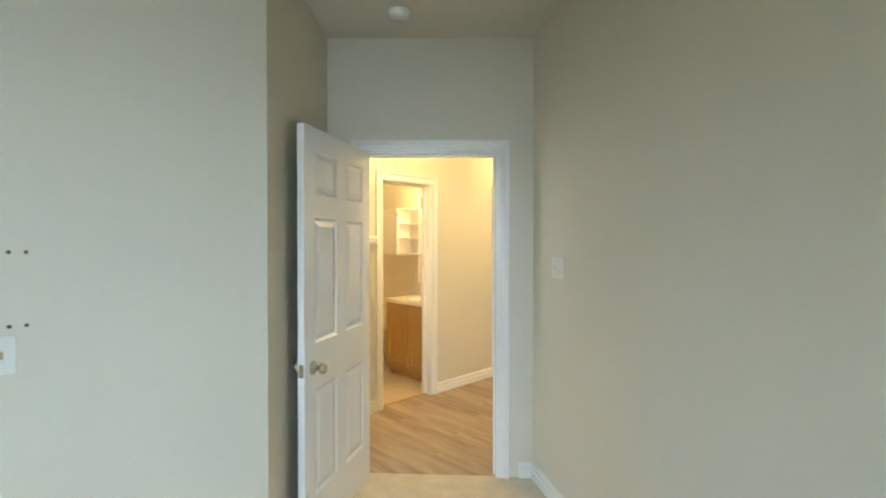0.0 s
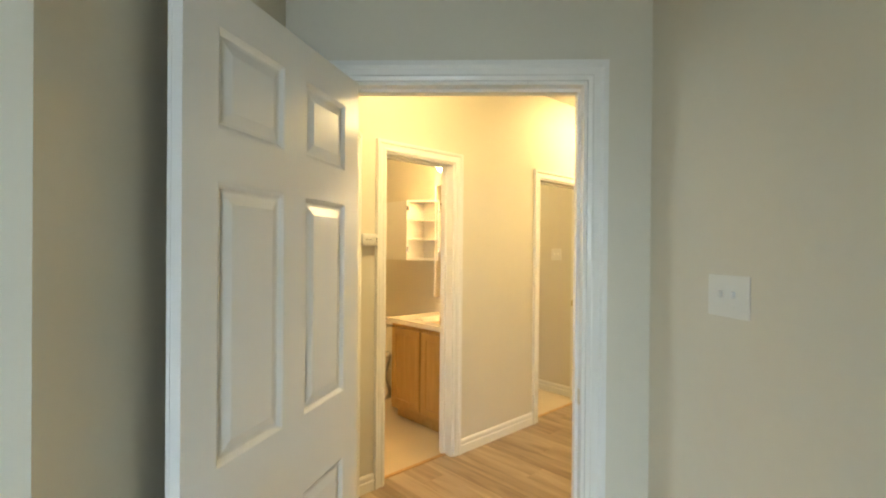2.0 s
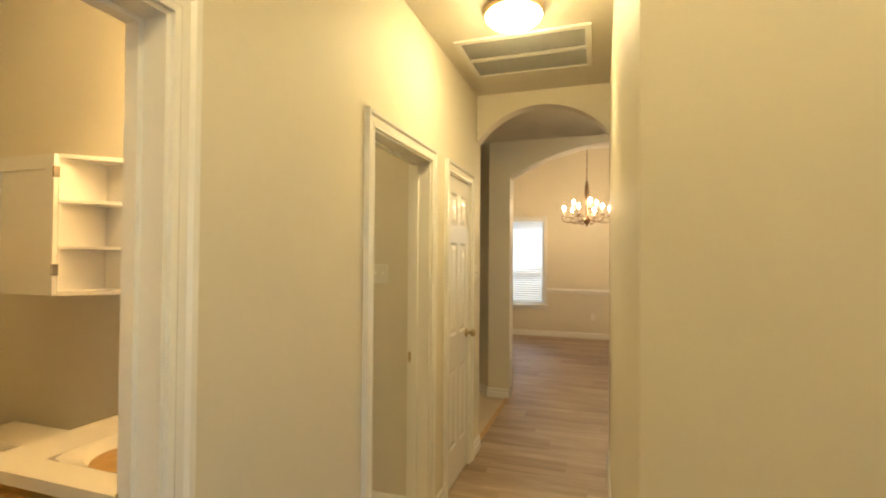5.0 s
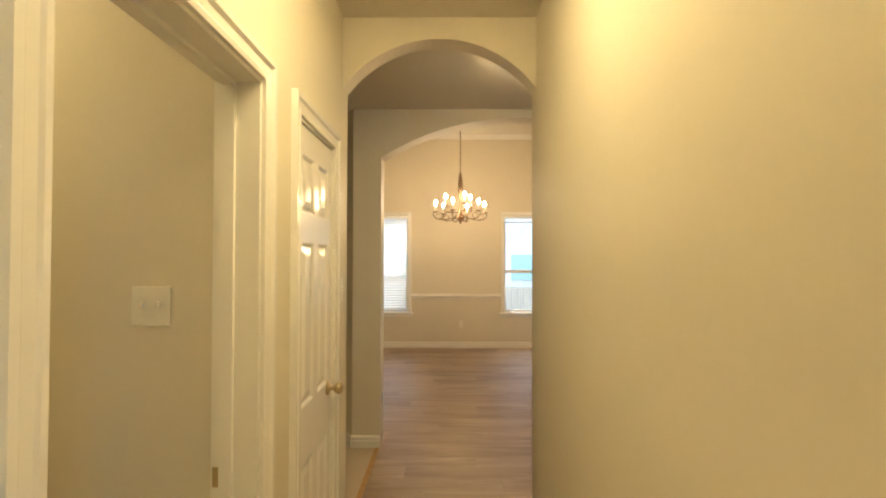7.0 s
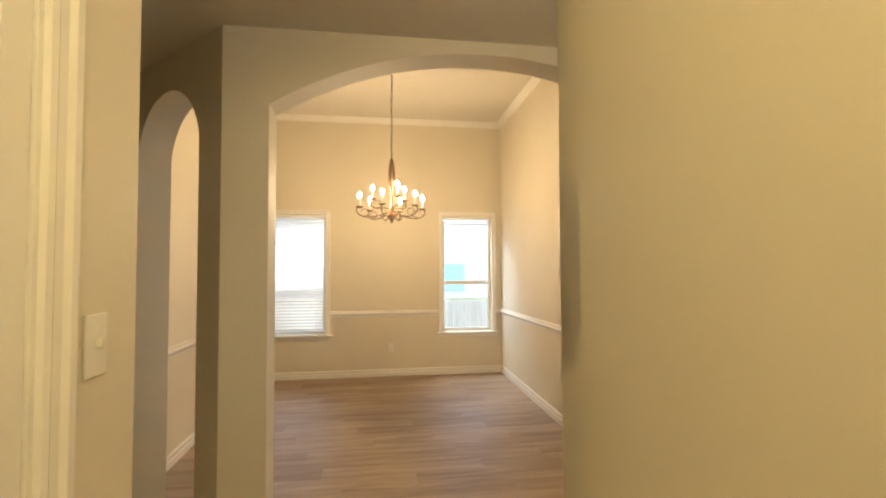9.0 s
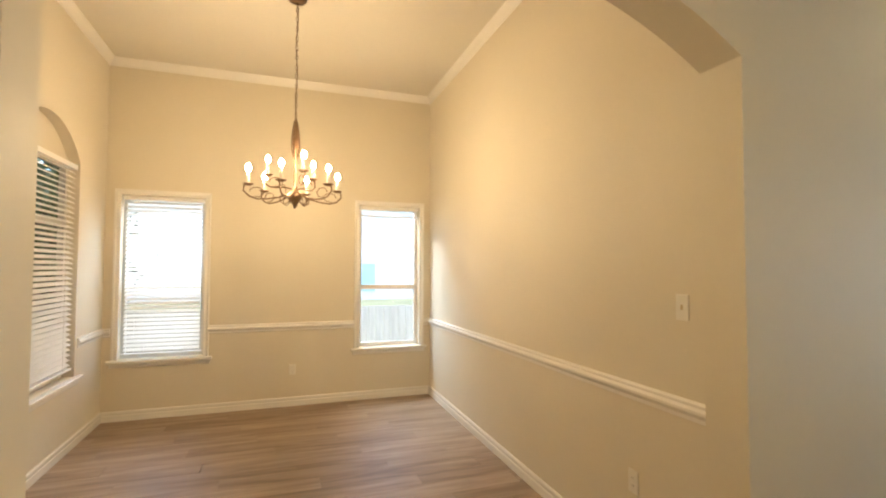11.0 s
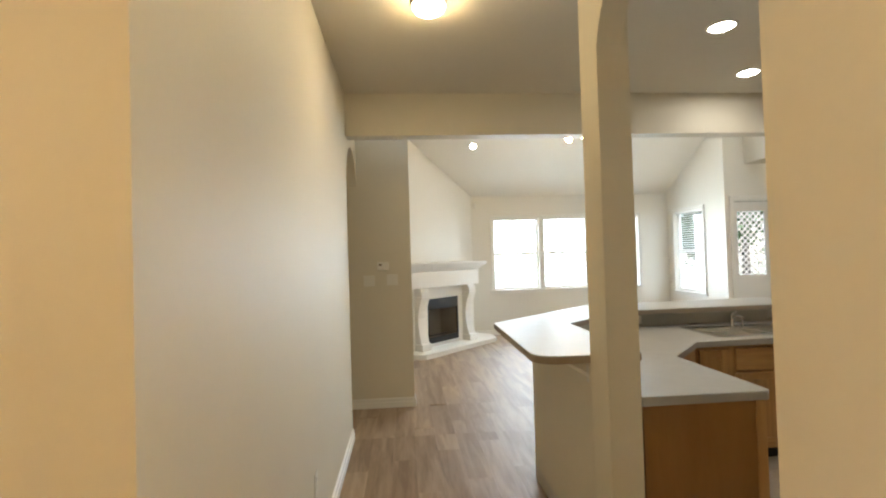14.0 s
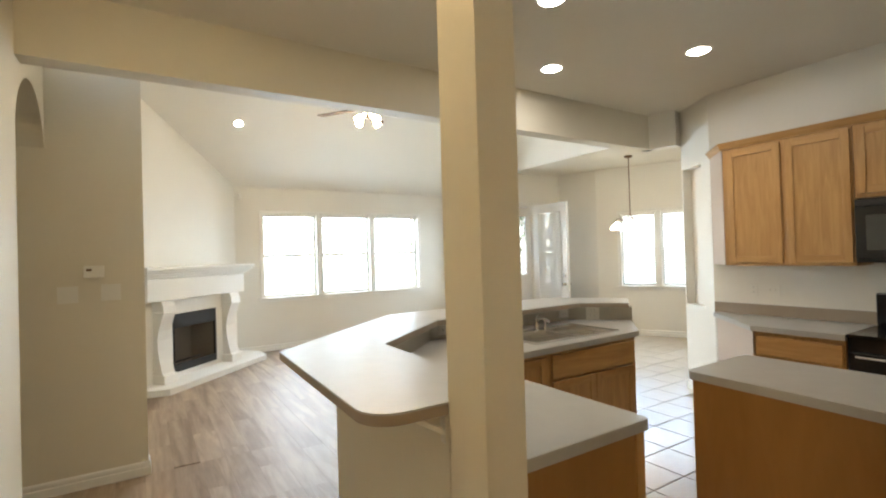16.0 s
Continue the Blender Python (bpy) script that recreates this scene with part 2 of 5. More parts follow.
def turned(bm, profile, seg=24, m=None, mi=0):
    """A lathe: (radius, z) rows turned about z."""
    rings = []
    for r, z in profile:
        if r < 1e-5:
            rings.append([bm.verts.new((0, 0, z))])
        else:
            rings.append([bm.verts.new((r * math.cos(2 * math.pi * i / seg), r * math.sin(2 * math.pi * i / seg), z)) for i in range(seg)])
    made = [v for r in rings for v in r]
    for a, b in zip(rings, rings[1:]):
        for i in range(seg):
            j = (i + 1) % seg
            q = [a[i % len(a)], a[j % len(a)], b[j % len(b)], b[i % len(b)]]
            q = list(dict.fromkeys(q))
            if len(q) > 2:
                bm.faces.new(q).material_index = mi
    if m is not None:
        bmesh.ops.transform(bm, matrix=m, verts=made)
    return bm


def tube(bm, pts, r, seg=8, mi=0):
    """A round bar along a line of points."""
    pts = [Vector(p) for p in pts]
    rings = []
    for i, p in enumerate(pts):
        d = (pts[min(i + 1, len(pts) - 1)] - pts[max(i - 1, 0)]).normalized()
        a = d.orthogonal().normalized() if i == 0 else (ref - d * ref.dot(d)).normalized()
        ref = a
        b = d.cross(a)
        rings.append([bm.verts.new(p + (a * math.cos(2 * math.pi * k / seg) + b * math.sin(2 * math.pi * k / seg)) * r) for k in range(seg)])
    for u, v in zip(rings, rings[1:]):
        for k in range(seg):
            bm.faces.new((u[k], u[(k + 1) % seg], v[(k + 1) % seg], v[k])).material_index = mi
    bm.faces.new(rings[0][::-1])
    bm.faces.new(rings[-1])
    return bm


def along(p0, p1):
    """The pose whose x runs from p0 to p1 and whose y points to the left of it."""
    return pose(p0[0], p0[1], 0, 0, 0, math.degrees(math.atan2(p1[1] - p0[1], p1[0] - p0[0]))), math.dist(p0, p1)


def wall(name, p0, p1, t, z0, z1, holes=(), mat=None, label="", ext0=0.0, ext1=0.0):
    """A wall whose face is the line p0-p1 and whose thickness lies to the left of it; holes: (a0, a1, z0, z1)."""
    m, ln = along(p0, p1)
    xs = sorted({-ext0, ln + ext1, *[h[0] for h in holes], *[h[1] for h in holes]})
    zs = sorted({z0, z1, *[h[2] for h in holes], *[h[3] for h in holes]})
    full = [[not any(h[0] < (xs[i] + xs[i + 1]) / 2 < h[1] and h[2] < (zs[j] + zs[j + 1]) / 2 < h[3] for h in holes) for j in range(len(zs) - 1)] for i in range(len(xs) - 1)]
    bm = bmesh.new()

    def quad(*c):
        bm.faces.new([bm.verts.new(p) for p in c])

    def has(i, j):
        return 0 <= i < len(full) and 0 <= j < len(full[0]) and full[i][j]

    for i in range(len(full)):
        for j in range(len(full[0])):
            if not full[i][j]:
                continue
            a, b, c, d = xs[i], xs[i + 1], zs[j], zs[j + 1]
            quad((a, 0, c), (b, 0, c), (b, 0, d), (a, 0, d))
            quad((b, t, c), (a, t, c), (a, t, d), (b, t, d))
            if not has(i - 1, j):
                quad((a, t, c), (a, 0, c), (a, 0, d), (a, t, d))
            if not has(i + 1, j):
                quad((b, 0, c), (b, t, c), (b, t, d), (b, 0, d))
            if not has(i, j - 1):
                quad((a, t, c), (b, t, c), (b, 0, c), (a, 0, c))
            if not has(i, j + 1):
                quad((a, 0, d), (b, 0, d), (b, t, d), (a, t, d))
    bmesh.ops.remove_doubles(bm, verts=bm.verts, dist=1e-5)
    return solid(name, bm, mat or M_WALL, label or "warm greige painted wall with fine orange-peel texture", "wall", "structure", m=m)


def arch_header(name, p0, p1, t, spring, crown, top, mat=None, seg=28):
    """The wall over an arched opening that fills p0-p1."""
    m, ln = along(p0, p1)
    rise = crown - spring
    r = (ln * ln / 4 + rise * rise) / (2 * rise)
    half = math.asin(min(1, ln / 2 / r))
    arc = [(ln / 2 + r * math.sin(-half + 2 * half * i / seg), crown - r + r * math.cos(-half + 2 * half * i / seg)) for i in range(seg + 1)]
    bm = bmesh.new()
    for (xa, za), (xb, zb) in zip(arc, arc[1:]):
        a = [bm.verts.new(c) for c in ((xa, 0, za), (xb, 0, zb), (xb, 0, top), (xa, 0, top))]
        b = [bm.verts.new(c) for c in ((xa, t, za), (xb, t, zb), (xb, t, top), (xa, t, top))]
        bm.faces.new(a), bm.faces.new(b[::-1]), bm.faces.new((a[0], b[0], b[1], a[1])), bm.faces.new((a[3], a[2], b[2], b[3]))
    bmesh.ops.remove_doubles(bm, verts=bm.verts, dist=1e-5)
    return solid(name, bm, mat or M_WALL, "painted drywall arch over an opening, smooth rounded soffit", "wall", "structure", m=m)


def slab(name, poly, z0, z1, mat, label, category):
    return solid(name, prism(bmesh.new(), poly, z0, z1), mat, label, category, "structure")


def rect(x0, y0, x1, y1):
    return [(x0, y0), (x1, y0), (x1, y1), (x0, y1)]


BASE = [(0.0, 0.0), (0.016, 0.0), (0.016, 0.055), (0.010, 0.062), (0.012, 0.075), (0.012, 0.088), (0.006, 0.098), (0.0, 0.10)]
RAIL = [(0.0, -0.045), (0.012, -0.04), (0.012, -0.022), (0.02, -0.012), (0.03, 0.0), (0.03, 0.012), (0.016, 0.022), (0.016, 0.036), (0.0, 0.045)]
CROWN = [(0.0, -0.08), (0.008, -0.077), (0.011, -0.064), (0.027, -0.042), (0.046, -0.02), (0.053, -0.008), (0.056, 0.0), (0.0, 0.0)]
CASE = [(0.0, 0.0), (0.0, 0.012), (0.012, 0.014), (0.018, 0.011), (0.036, 0.012), (0.044, 0.019), (0.058, 0.020), (0.06, 0.0)]


def moulding(name, p0, p1, profile, z, label, category="trim", cut0=0.0, cut1=0.0, kind="structure", mat=None, rise=0.0):
    """A strip with a moulded profile on the right-hand face of the line p0-p1; cut: how far the face is mitred per metre proud."""
    m, ln = along(p0, p1)
    bm = bmesh.new()
    a = [bm.verts.new((cut0 * d, -d, z + h)) for d, h in profile]
    b = [bm.verts.new((ln - cut1 * d, -d, z + rise + h)) for d, h in profile]
    n = len(profile)
    for i in range(n):
        bm.faces.new((a[i], b[i], b[(i + 1) % n], a[(i + 1) % n]))
    bm.faces.new(a[::-1]), bm.faces.new(b)
    return solid(name, bm, mat or M_TRIM, label, category, kind, m=m)


def baseboard(p0, p1, cut0=0.0, cut1=0.0):
    return moulding("baseboard", p0, p1, BASE, 0.0, "white painted two-step baseboard at the foot of a wall", "baseboard", cut0, cut1)


def casing(bm, w, h, side, y, k=1.0):
    """Moulded trim round an opening w x h; side -1 or 1: which way it stands proud of the face at y."""
    rows = []
    for u, v in [(k * u, k * v) for u, v in CASE]:
        yy = y + side * v
        rows.append([bm.verts.new(c) for c in ((-u, yy, 0), (-u, yy, h + u), (w + u, yy, h + u), (w + u, yy, 0))])
    for r, q in zip(rows, rows[1:]):
        for k in range(3):
            bm.faces.new((r[k], r[k + 1], q[k + 1], q[k]))
    for k in (0, 3):
        bm.faces.new([r[k] for r in rows])
    return bm


def doorway(name, p0, p1, a0, a1, t, h=2.063, label="", far=True, stop=0.5):
    """The white lining, stops and trim of a door opening in the wall p0-p1."""
    m, _ = along(p0, p1)
    w = a1 - a0
    ob = thing(name, m @ pose(a0, 0, 0), label or "white painted door lining with moulded trim", "door frame", kind="structure")
    j = 0.018
    bm = bmesh.new()
    for x0, x1, z0, z1 in ((-0.001, j, 0, h), (w - j, w + 0.001, 0, h), (j, w - j, h - j, h)):
        box(bm, x0, -0.002, z0, x1, t + 0.002, z1)
    part("jamb", bm, M_TRIM, ob)
    s = t * stop
    bm = bmesh.new()
    for x0, x1, z0, z1 in ((j, j + 0.012, 0, h - j), (w - j - 0.012, w - j, 0, h - j), (j + 0.012, w - j - 0.012, h - j - 0.012, h - j)):
        box(bm, x0, s, z0, x1, s + 0.035, z1)
    part("door_stop", bm, M_TRIM, ob)
    g = bmesh.new()
    casing(g, w - 0.012, h - 0.006, -1, 0.0, 1.17)
    part("door_trim", g, M_TRIM, ob, m=pose(0.006, 0, 0))
    if far:
        g = bmesh.new()
        casing(g, w - 0.012, h - 0.006, 1, t, 1.17)
        part("door_trim", g, M_TRIM, ob, m=pose(0.006, 0, 0))
    return ob


def strike(parent, w, t, right=True, z=0.94):
    bm = boxed(-0.0015, -0.014, -0.028, 0.0015, 0.014, 0.028)
    box(bm, -0.0022, -0.006, -0.012, 0.0022, 0.006, 0.012)
    part("strike_plate", bm, M_BRASS, parent, "small brass strike plate", m=pose(w - 0.0195 if right else 0.0195, t * 0.28, z))


def knob(parent, w, z, side, mat):
    """A round door knob on a rose, proud of the face at y = 0 (side -1) or y = t."""
    bm = bmesh.new()
    turned(bm, [(0, 0), (0.033, 0), (0.033, 0.004), (0.028, 0.009), (0.012, 0.012), (0.011, 0.03), (0.02, 0.036), (0.027, 0.046), (0.028, 0.056), (0.022, 0.066), (0.01, 0.071), (0, 0.072)], 20)
    y = 0.0 if side < 0 else 0.035
    return part("door_knob", bm, mat, parent, "round satin metal door knob", True, pose(w, y, z, 90 if side < 0 else -90, 0, 0))


def panel_door(name, m, w, h, label, t=0.035, knob_x=None, knob_z=0.93, mat_knob=None, hinges=(), sides=(-1, 1), group=""):
    """A moulded six-panel door; x from the hinge edge, faces at y = 0 and y = t."""
    ob = thing(name, m, label, "door", group)
    st, mid = 0.095 * w / 0.76, 0.103 * w / 0.76
    rows = [(0.235, 0.758), (0.98, 1.595), (1.708, 1.925)]
    rows = [(a * h / 2.03, b * h / 2.03) for a, b in rows]
    cols = [(st, w / 2 - mid / 2), (w / 2 + mid / 2, w - st)]
    d = 0.009
    bm = boxed(0.001, d, 0.001, w - 0.001, t - d, h - 0.001)
    zs = [0] + [z for r in rows for z in r] + [h]
    for x0, x1 in ((0, cols[0][0]), (cols[0][1], cols[1][0]), (cols[1][1], w)):
        for y0, y1 in ((0, d), (t - d, t)):
            box(bm, x0, y0, 0, x1, y1, h)
    for k in range(0, len(zs), 2):
        for x0, x1 in cols:
            for y0, y1 in ((0, d), (t - d, t)):
                box(bm, x0, y0, zs[k], x1, y1, zs[k + 1])
    part("door_body", bm, M_DOOR, ob)
    for x0, x1 in cols:
        for z0, z1 in rows:
            bm = bmesh.new()
            for y, s in ((d, -1), (t - d, 1)):
                ring = []
                for inset, up in ((0.0, 0.0085), (0.006, 0.0055), (0.013, 0.0), (0.02, 0.0), (0.046, 0.0075)):
                    ring.append([bm.verts.new((x, y + s * up, z)) for x, z in ((x0 + inset, z0 + inset), (x1 - inset, z0 + inset), (x1 - inset, z1 - inset), (x0 + inset, z1 - inset))])
                for r, q in zip(ring, ring[1:]):
                    for k in range(4):
                        bm.faces.new((r[k], r[(k + 1) % 4], q[(k + 1) % 4], q[k]))
                bm.faces.new(ring[-1])
            part("door_panel", bm, M_DOOR, ob)
    if knob_x:
        for s in sides:
            knob(ob, knob_x, knob_z, s, mat_knob or M_NICKEL)
        part("latch_plate", boxed(w - 0.001, 0.006, knob_z - 0.03, w + 0.0015, t - 0.006, knob_z + 0.03), mat_knob or M_NICKEL, ob, "worn metal latch plate")
    for hz, hy in hinges:
        bm = boxed(-0.03, -0.004, -0.045, 0.03, -0.001, 0.045, 0.001)
        for z0, z1 in ((-0.046, -0.016), (-0.014, 0.014), (0.016, 0.046)):
            turned(bm, [(0, z0), (0.007, z0), (0.007, z1), (0, z1)], 10, pose(0, -0.007, 0))
        part("hinge", bm, M_NICKEL, ob, "metal butt hinge", m=pose(-0.004, hy, hz))
    return ob

# ---- structure: bedroom and vestibule ----
H1, H2, H3, DH = 2.77, 3.05, 3.66, 2.063
DW0, DW1 = (0.75, -4.427), (1.673, -3.504)          # bedroom door wall
wall("wall_bedroom_door", DW0, DW1, 0.12, 0, H1, [(0.215, 1.08, 0, DH)], ext1=0.12)
wall("wall_bedroom_nook", (1.474, -5.14), (0.75, -4.427), 0.12, 0, H1, ext1=0.1)
wall("wall_bedroom_west", (1.474, -7.5), (1.474, -5.14), 0.12, 0, H1, ext1=0.0)
wall("wall_bedroom_north", (1.667, -3.51), (4.60, -5.351), 0.10, 0, H1)
wall("wall_bedroom_east_1", (4.60, -5.351), (5.6, -5.9), 0.12, 0, H1)
wall("wall_bedroom_east", (5.6, -5.8), (5.6, -7.5), 0.12, 0, H1)
wall("wall_bedroom_south", (5.6, -7.5), (1.474, -7.5), 0.12, 0, H1, [(0.72, 1.98, 0.9, 2.4)], ext0=0.12, ext1=0.12)
wall("wall_vestibule", (0.98, -2.82), (1.66, -3.50), 0.10, 0, H1)
B20, B21 = (0.69, -4.32), (0.0, -3.63)
wall("wall_second_bedroom_door", B20, B21, 0.12, 0, H1, [(0.156, 0.896, 0, DH)], ext0=0.1, ext1=0.05)
wall("wall_second_bedroom_north", (-3.0, -3.87), (-0.12, -3.87), 0.12, 0, H1, ext1=0.06)
wall("wall_second_bedroom_west", (-3.0, -7.2), (-3.0, -3.87), 0.12, 0, H1, [(1.05, 2.55, 0.9, 2.3)])
wall("wall_second_bedroom_south", (1.36, -7.2), (-3.0, -7.2), 0.12, 0, H1, ext1=0.12)

# ---- structure: hall, bathroom, utility room ----
HL0, HL1 = (0.0, -3.63), (0.0, 0.06)
wall("wall_hall_west", HL0, HL1, 0.12, 0, H1, [(0.185, 0.795, 0, DH), (1.78, 2.52, 0, DH), (2.84, 3.38, 0, DH)])
wall("wall_hall_east", (0.98, 0.06), (0.98, -2.82), 0.10, 0, H1, ext1=0.0)
arch_header("wall_hall_arch", (0.0, -0.06), (0.98, -0.06), 0.12, 2.41, 2.66, H1)
wall("wall_bath_north", (-2.55, -2.14), (-0.12, -2.14), 0.12, 0, H1)
wall("wall_bath_west", (-2.55, -3.75), (-2.55, -2.14), 0.12, 0, H1, ext1=0.12)
wall("wall_utility_north", (-2.5, -1.04), (-0.12, -1.04), 0.10, 0, H1)
wall("wall_utility_west", (-2.5, -2.02), (-2.5, -1.04), 0.12, 0, H1)
wall("wall_closet", (-0.75, -0.94), (-0.75, 0.0), 0.1, 0, H1)

# ---- structure: foyer, entry, dining room ----
wall("wall_entry_south", (-0.12, 0.06), (-3.0, 0.06), 0.12, 0, H1)
wall("wall_entry_west", (-3.0, 0.06), (-3.0, 2.33), 0.12, 0, H1)
wall("wall_entry_north", (-3.0, 2.33), (-1.15, 2.33), 0.12, 0, H1)
wall("wall_kitchen_north", (2.45, 0.06), (0.98, 0.06), 0.12, 0, H2)
wall("wall_dining_southwest", (-0.24, 1.44), (-0.01, 1.44), 0.19, 0, H3)
arch_header("wall_dining_arch", (-0.01, 1.44), (2.26, 1.44), 0.19, 2.37, 2.70, H3)
wall("wall_dining_diagonal_1", (-0.40, 1.60), (-0.24, 1.44), 0.20, 0, H3)
wall("wall_dining_diagonal_2", (-1.13, 2.33), (-0.947, 2.147), 0.20, 0, H3)
arch_header("wall_dining_diagonal_arch", (-0.947, 2.147), (-0.40, 1.60), 0.20, 2.24, 2.56, H3)
wall("wall_dining_west", (-1.03, 2.22), (-1.03, 5.73), 0.15, 0, H3, [(1.68, 2.83, 0.60, 2.74)])
arch_header("wall_dining_window_arch", (-1.03, 3.90), (-1.03, 5.05), 0.15, 2.44, 2.72, 2.74)
solid("wall_dining_window_lunette", boxed(1.68, 0.09, 2.42, 2.83, 0.12, 2.735), M_WALL, "flat drywall infill of the arched window head", "wall", "structure", m=along((-1.03, 2.22), (-1.03, 5.73))[0])
wall("wall_dining_north", (-1.03, 5.73), (2.385, 5.73), 0.15, 0, H3, [(0.135, 0.905, 0.60, 2.27), (2.545, 3.28, 0.60, 2.27)], ext0=0.15, ext1=0.15)
wall("wall_dining_east", (2.385, 5.73), (2.287, 1.63), 0.12, 0, H3)

# ---- structure: passage, kitchen, living room, breakfast nook ----
wall("wall_passage_north", (2.26, 1.44), (5.60, 1.44), 0.19, 0, H2)
arch_header("wall_passage_arch", (5.60, 1.44), (6.47, 1.44), 0.15, 2.35, 2.66, H2)
wall("wall_pier", (6.47, 3.2), (6.47, 0.88), 0.14, 0, 4.1, label="greige painted wall end with thermostat and switches")
wall("wall_passage_end", (5.48, 3.2), (6.47, 3.2), 0.1, 0, H2)
wall("wall_passage_side", (5.60, 1.63), (5.60, 3.2), 0.1, 0, H2)
wall("wall_column", (3.62, 0.06), (3.42, 0.06), 0.15, 0, H2, label="square painted column between passage and kitchen")
arch_header("wall_kitchen_arch", (3.42, 0.06), (2.45, 0.06), 0.12, 2.50, 2.86, H2)
wall("wall_kitchen_west", (1.5, -3.38), (1.5, -0.06), 0.1, 0, H2)
wall("wall_kitchen_south_1", (1.5, -3.38), (2.85, -3.38), 0.1, 0, H2)
wall("wall_kitchen_south_2", (2.85, -3.38), (2.85, -3.87), 0.0999, 0, H2)
wall("wall_kitchen_south", (4.87, -3.87), (2.85, -3.87), 0.12, 0, H2, mat=M_LIV)
NI0, NI1 = (5.36, -4.20), (4.87, -3.87)
wall("wall_niche", NI0, NI1, 0.30, 0, H2, [(0.025, 0.415, 0.93, 2.40)], mat=M_LIV)
wall("beam_living", (5.60, -4.10), (5.60, 1.44), 0.15, 2.67, 4.1, label="painted drywall beam between passage and living room").matrix_basis @= pose(0, -0.15, 0)
wall("beam_nook", (5.36, -4.20), (5.75, -4.10), 0.15, 2.67, H2, label="painted drywall beam end", mat=M_LIV)
wall("wall_living_north", (6.61, 1.7), (8.70, 1.7), 0.12, 0, 4.2, mat=M_LIV)
wall("wall_living_chimney", (8.68, 1.70), (10.78, -0.40), 0.12, 0, 4.2, mat=M_LIV, label="off-white painted diagonal chimney wall")
wall("wall_living_east", (10.78, -0.40), (10.78, -4.5), 0.15, 0, 2.85, [(0.44, 1.37, 0.90, 2.33), (1.47, 2.40, 0.90, 2.33), (2.50, 3.45, 0.90, 2.33)], mat=M_LIV, ext1=0.15)
wall("wall_living_south", (10.78, -4.5), (9.2, -4.6), 0.15, 0, 4.2, [(0.2, 1.05, 0.78, 2.36)], mat=M_LIV)
wall("wall_patio", (9.15, -4.6), (9.15, -6.2), 0.15, 0, 4.2, [(0.14, 0.96, 0, 2.44), (1.18, 1.50, 0.85, 2.36)], mat=M_LIV)
wall("wall_nook_corner", (9.15, -6.2), (8.35, -6.36), 0.15, 0, H2, mat=M_LIV)
NW0, NW1 = (8.35, -6.36), (6.6, -7.2)
wall("wall_nook_window", NW0, NW1, 0.15, 0, H2, [(0.42, 1.02, 0.88, 2.20), (1.10, 1.72, 0.88, 2.20)], mat=M_LIV)
wall("wall_nook_west", (6.6, -7.2), (5.3, -7.2), 0.15, 0, H2, mat=M_LIV)
wall("wall_nook_back", (5.1, -7.2), (5.1, -4.4), -0.12, 0, H2, mat=M_LIV)
wall("wall_nook_header", (9.15, -4.985), (5.75, -4.985), 0.12, H2 + 0.004, 4.2, mat=M_LIV)

# ---- ceilings ----
CE = "flat painted drywall ceiling in warm greige"
slab("ceiling_hall", rect(-3.1, -2.82, 1.08, 0.06), H1, H1 + 0.1, M_CEIL, CE, "ceiling")
slab("ceiling_bedrooms", [(-3.1, -8.1), (1.66, -8.1), (1.66, -3.45), (1.1, -2.82), (-3.1, -2.82)], H1, H1 + 0.1, M_CEIL, CE, "ceiling")
slab("ceiling_bedroom", [(1.66, -8.1), (5.8, -8.1), (5.8, -5.8), (4.66, -5.17), (1.80, -3.375), (1.66, -3.375)], H1, H1 + 0.1, M_CEIL, CE, "ceiling")
slab("ceiling_foyer", rect(-3.1, 0.06, 2.40, 1.44), H1, H1 + 0.1, M_CEIL, CE, "ceiling")
slab("ceiling_entry", [(-3.1, 1.44), (-0.24, 1.44), (-1.13, 2.33), (-1.13, 2.45), (-3.1, 2.45)], H1, H1 + 0.1, M_CEIL, CE, "ceiling")
slab("ceiling_step", rect(2.30, 0.06, 2.40, 1.44), H1 + 0.1, H2, M_CEIL, "painted drywall step in the ceiling", "ceiling")
slab("ceiling_kitchen", [(2.30, 1.44), (2.30, 0.06), (1.0, 0.06), (1.0, -3.9), (4.9, -4.3), (5.75, -4.3), (5.75, -7.35), (9.3, -7.35), (9.3, -5.0), (5.75, -5.0), (5.75, 1.44)], H2, H2 + 0.1, M_CEIL, CE, "ceiling")
slab("ceiling_nook", rect(5.0, -7.35, 5.75, -4.3), H2, H2 + 0.1, M_CEIL, CE, "ceiling")
slab("ceiling_passage_arch", rect(5.4, 1.44, 6.62, 3.3), H2, H2 + 0.1, M_CEIL, CE, "ceiling")
slab("ceiling_dining", rect(-1.2, 1.44, 2.55, 5.9), H3, H3 + 0.1, M_CEIL, CE, "ceiling")
bm = bmesh.new()
for x0, z0, x1, z1 in ((10.95, 2.66, 9.0, 4.02), (9.0, 4.02, 5.6, 4.02)):
    v = [bm.verts.new(c) for c in ((x0, 1.9, z0), (x1, 1.9, z1), (x1, -5.0, z1), (x0, -5.0, z0), (x0, 1.9, z0 + 0.12), (x1, 1.9, z1 + 0.12), (x1, -5.0, z1 + 0.12), (x0, -5.0, z0 + 0.12))]
    for f in ((0, 1, 2, 3), (4, 7, 6, 5), (0, 4, 5, 1), (3, 2, 6, 7), (0, 3, 7, 4), (1, 5, 6, 2)):
        bm.faces.new([v[i] for i in f])
solid("ceiling_living", bm, M_LIV, "vaulted off-white drywall ceiling sloping down to the window wall", "ceiling", "structure")

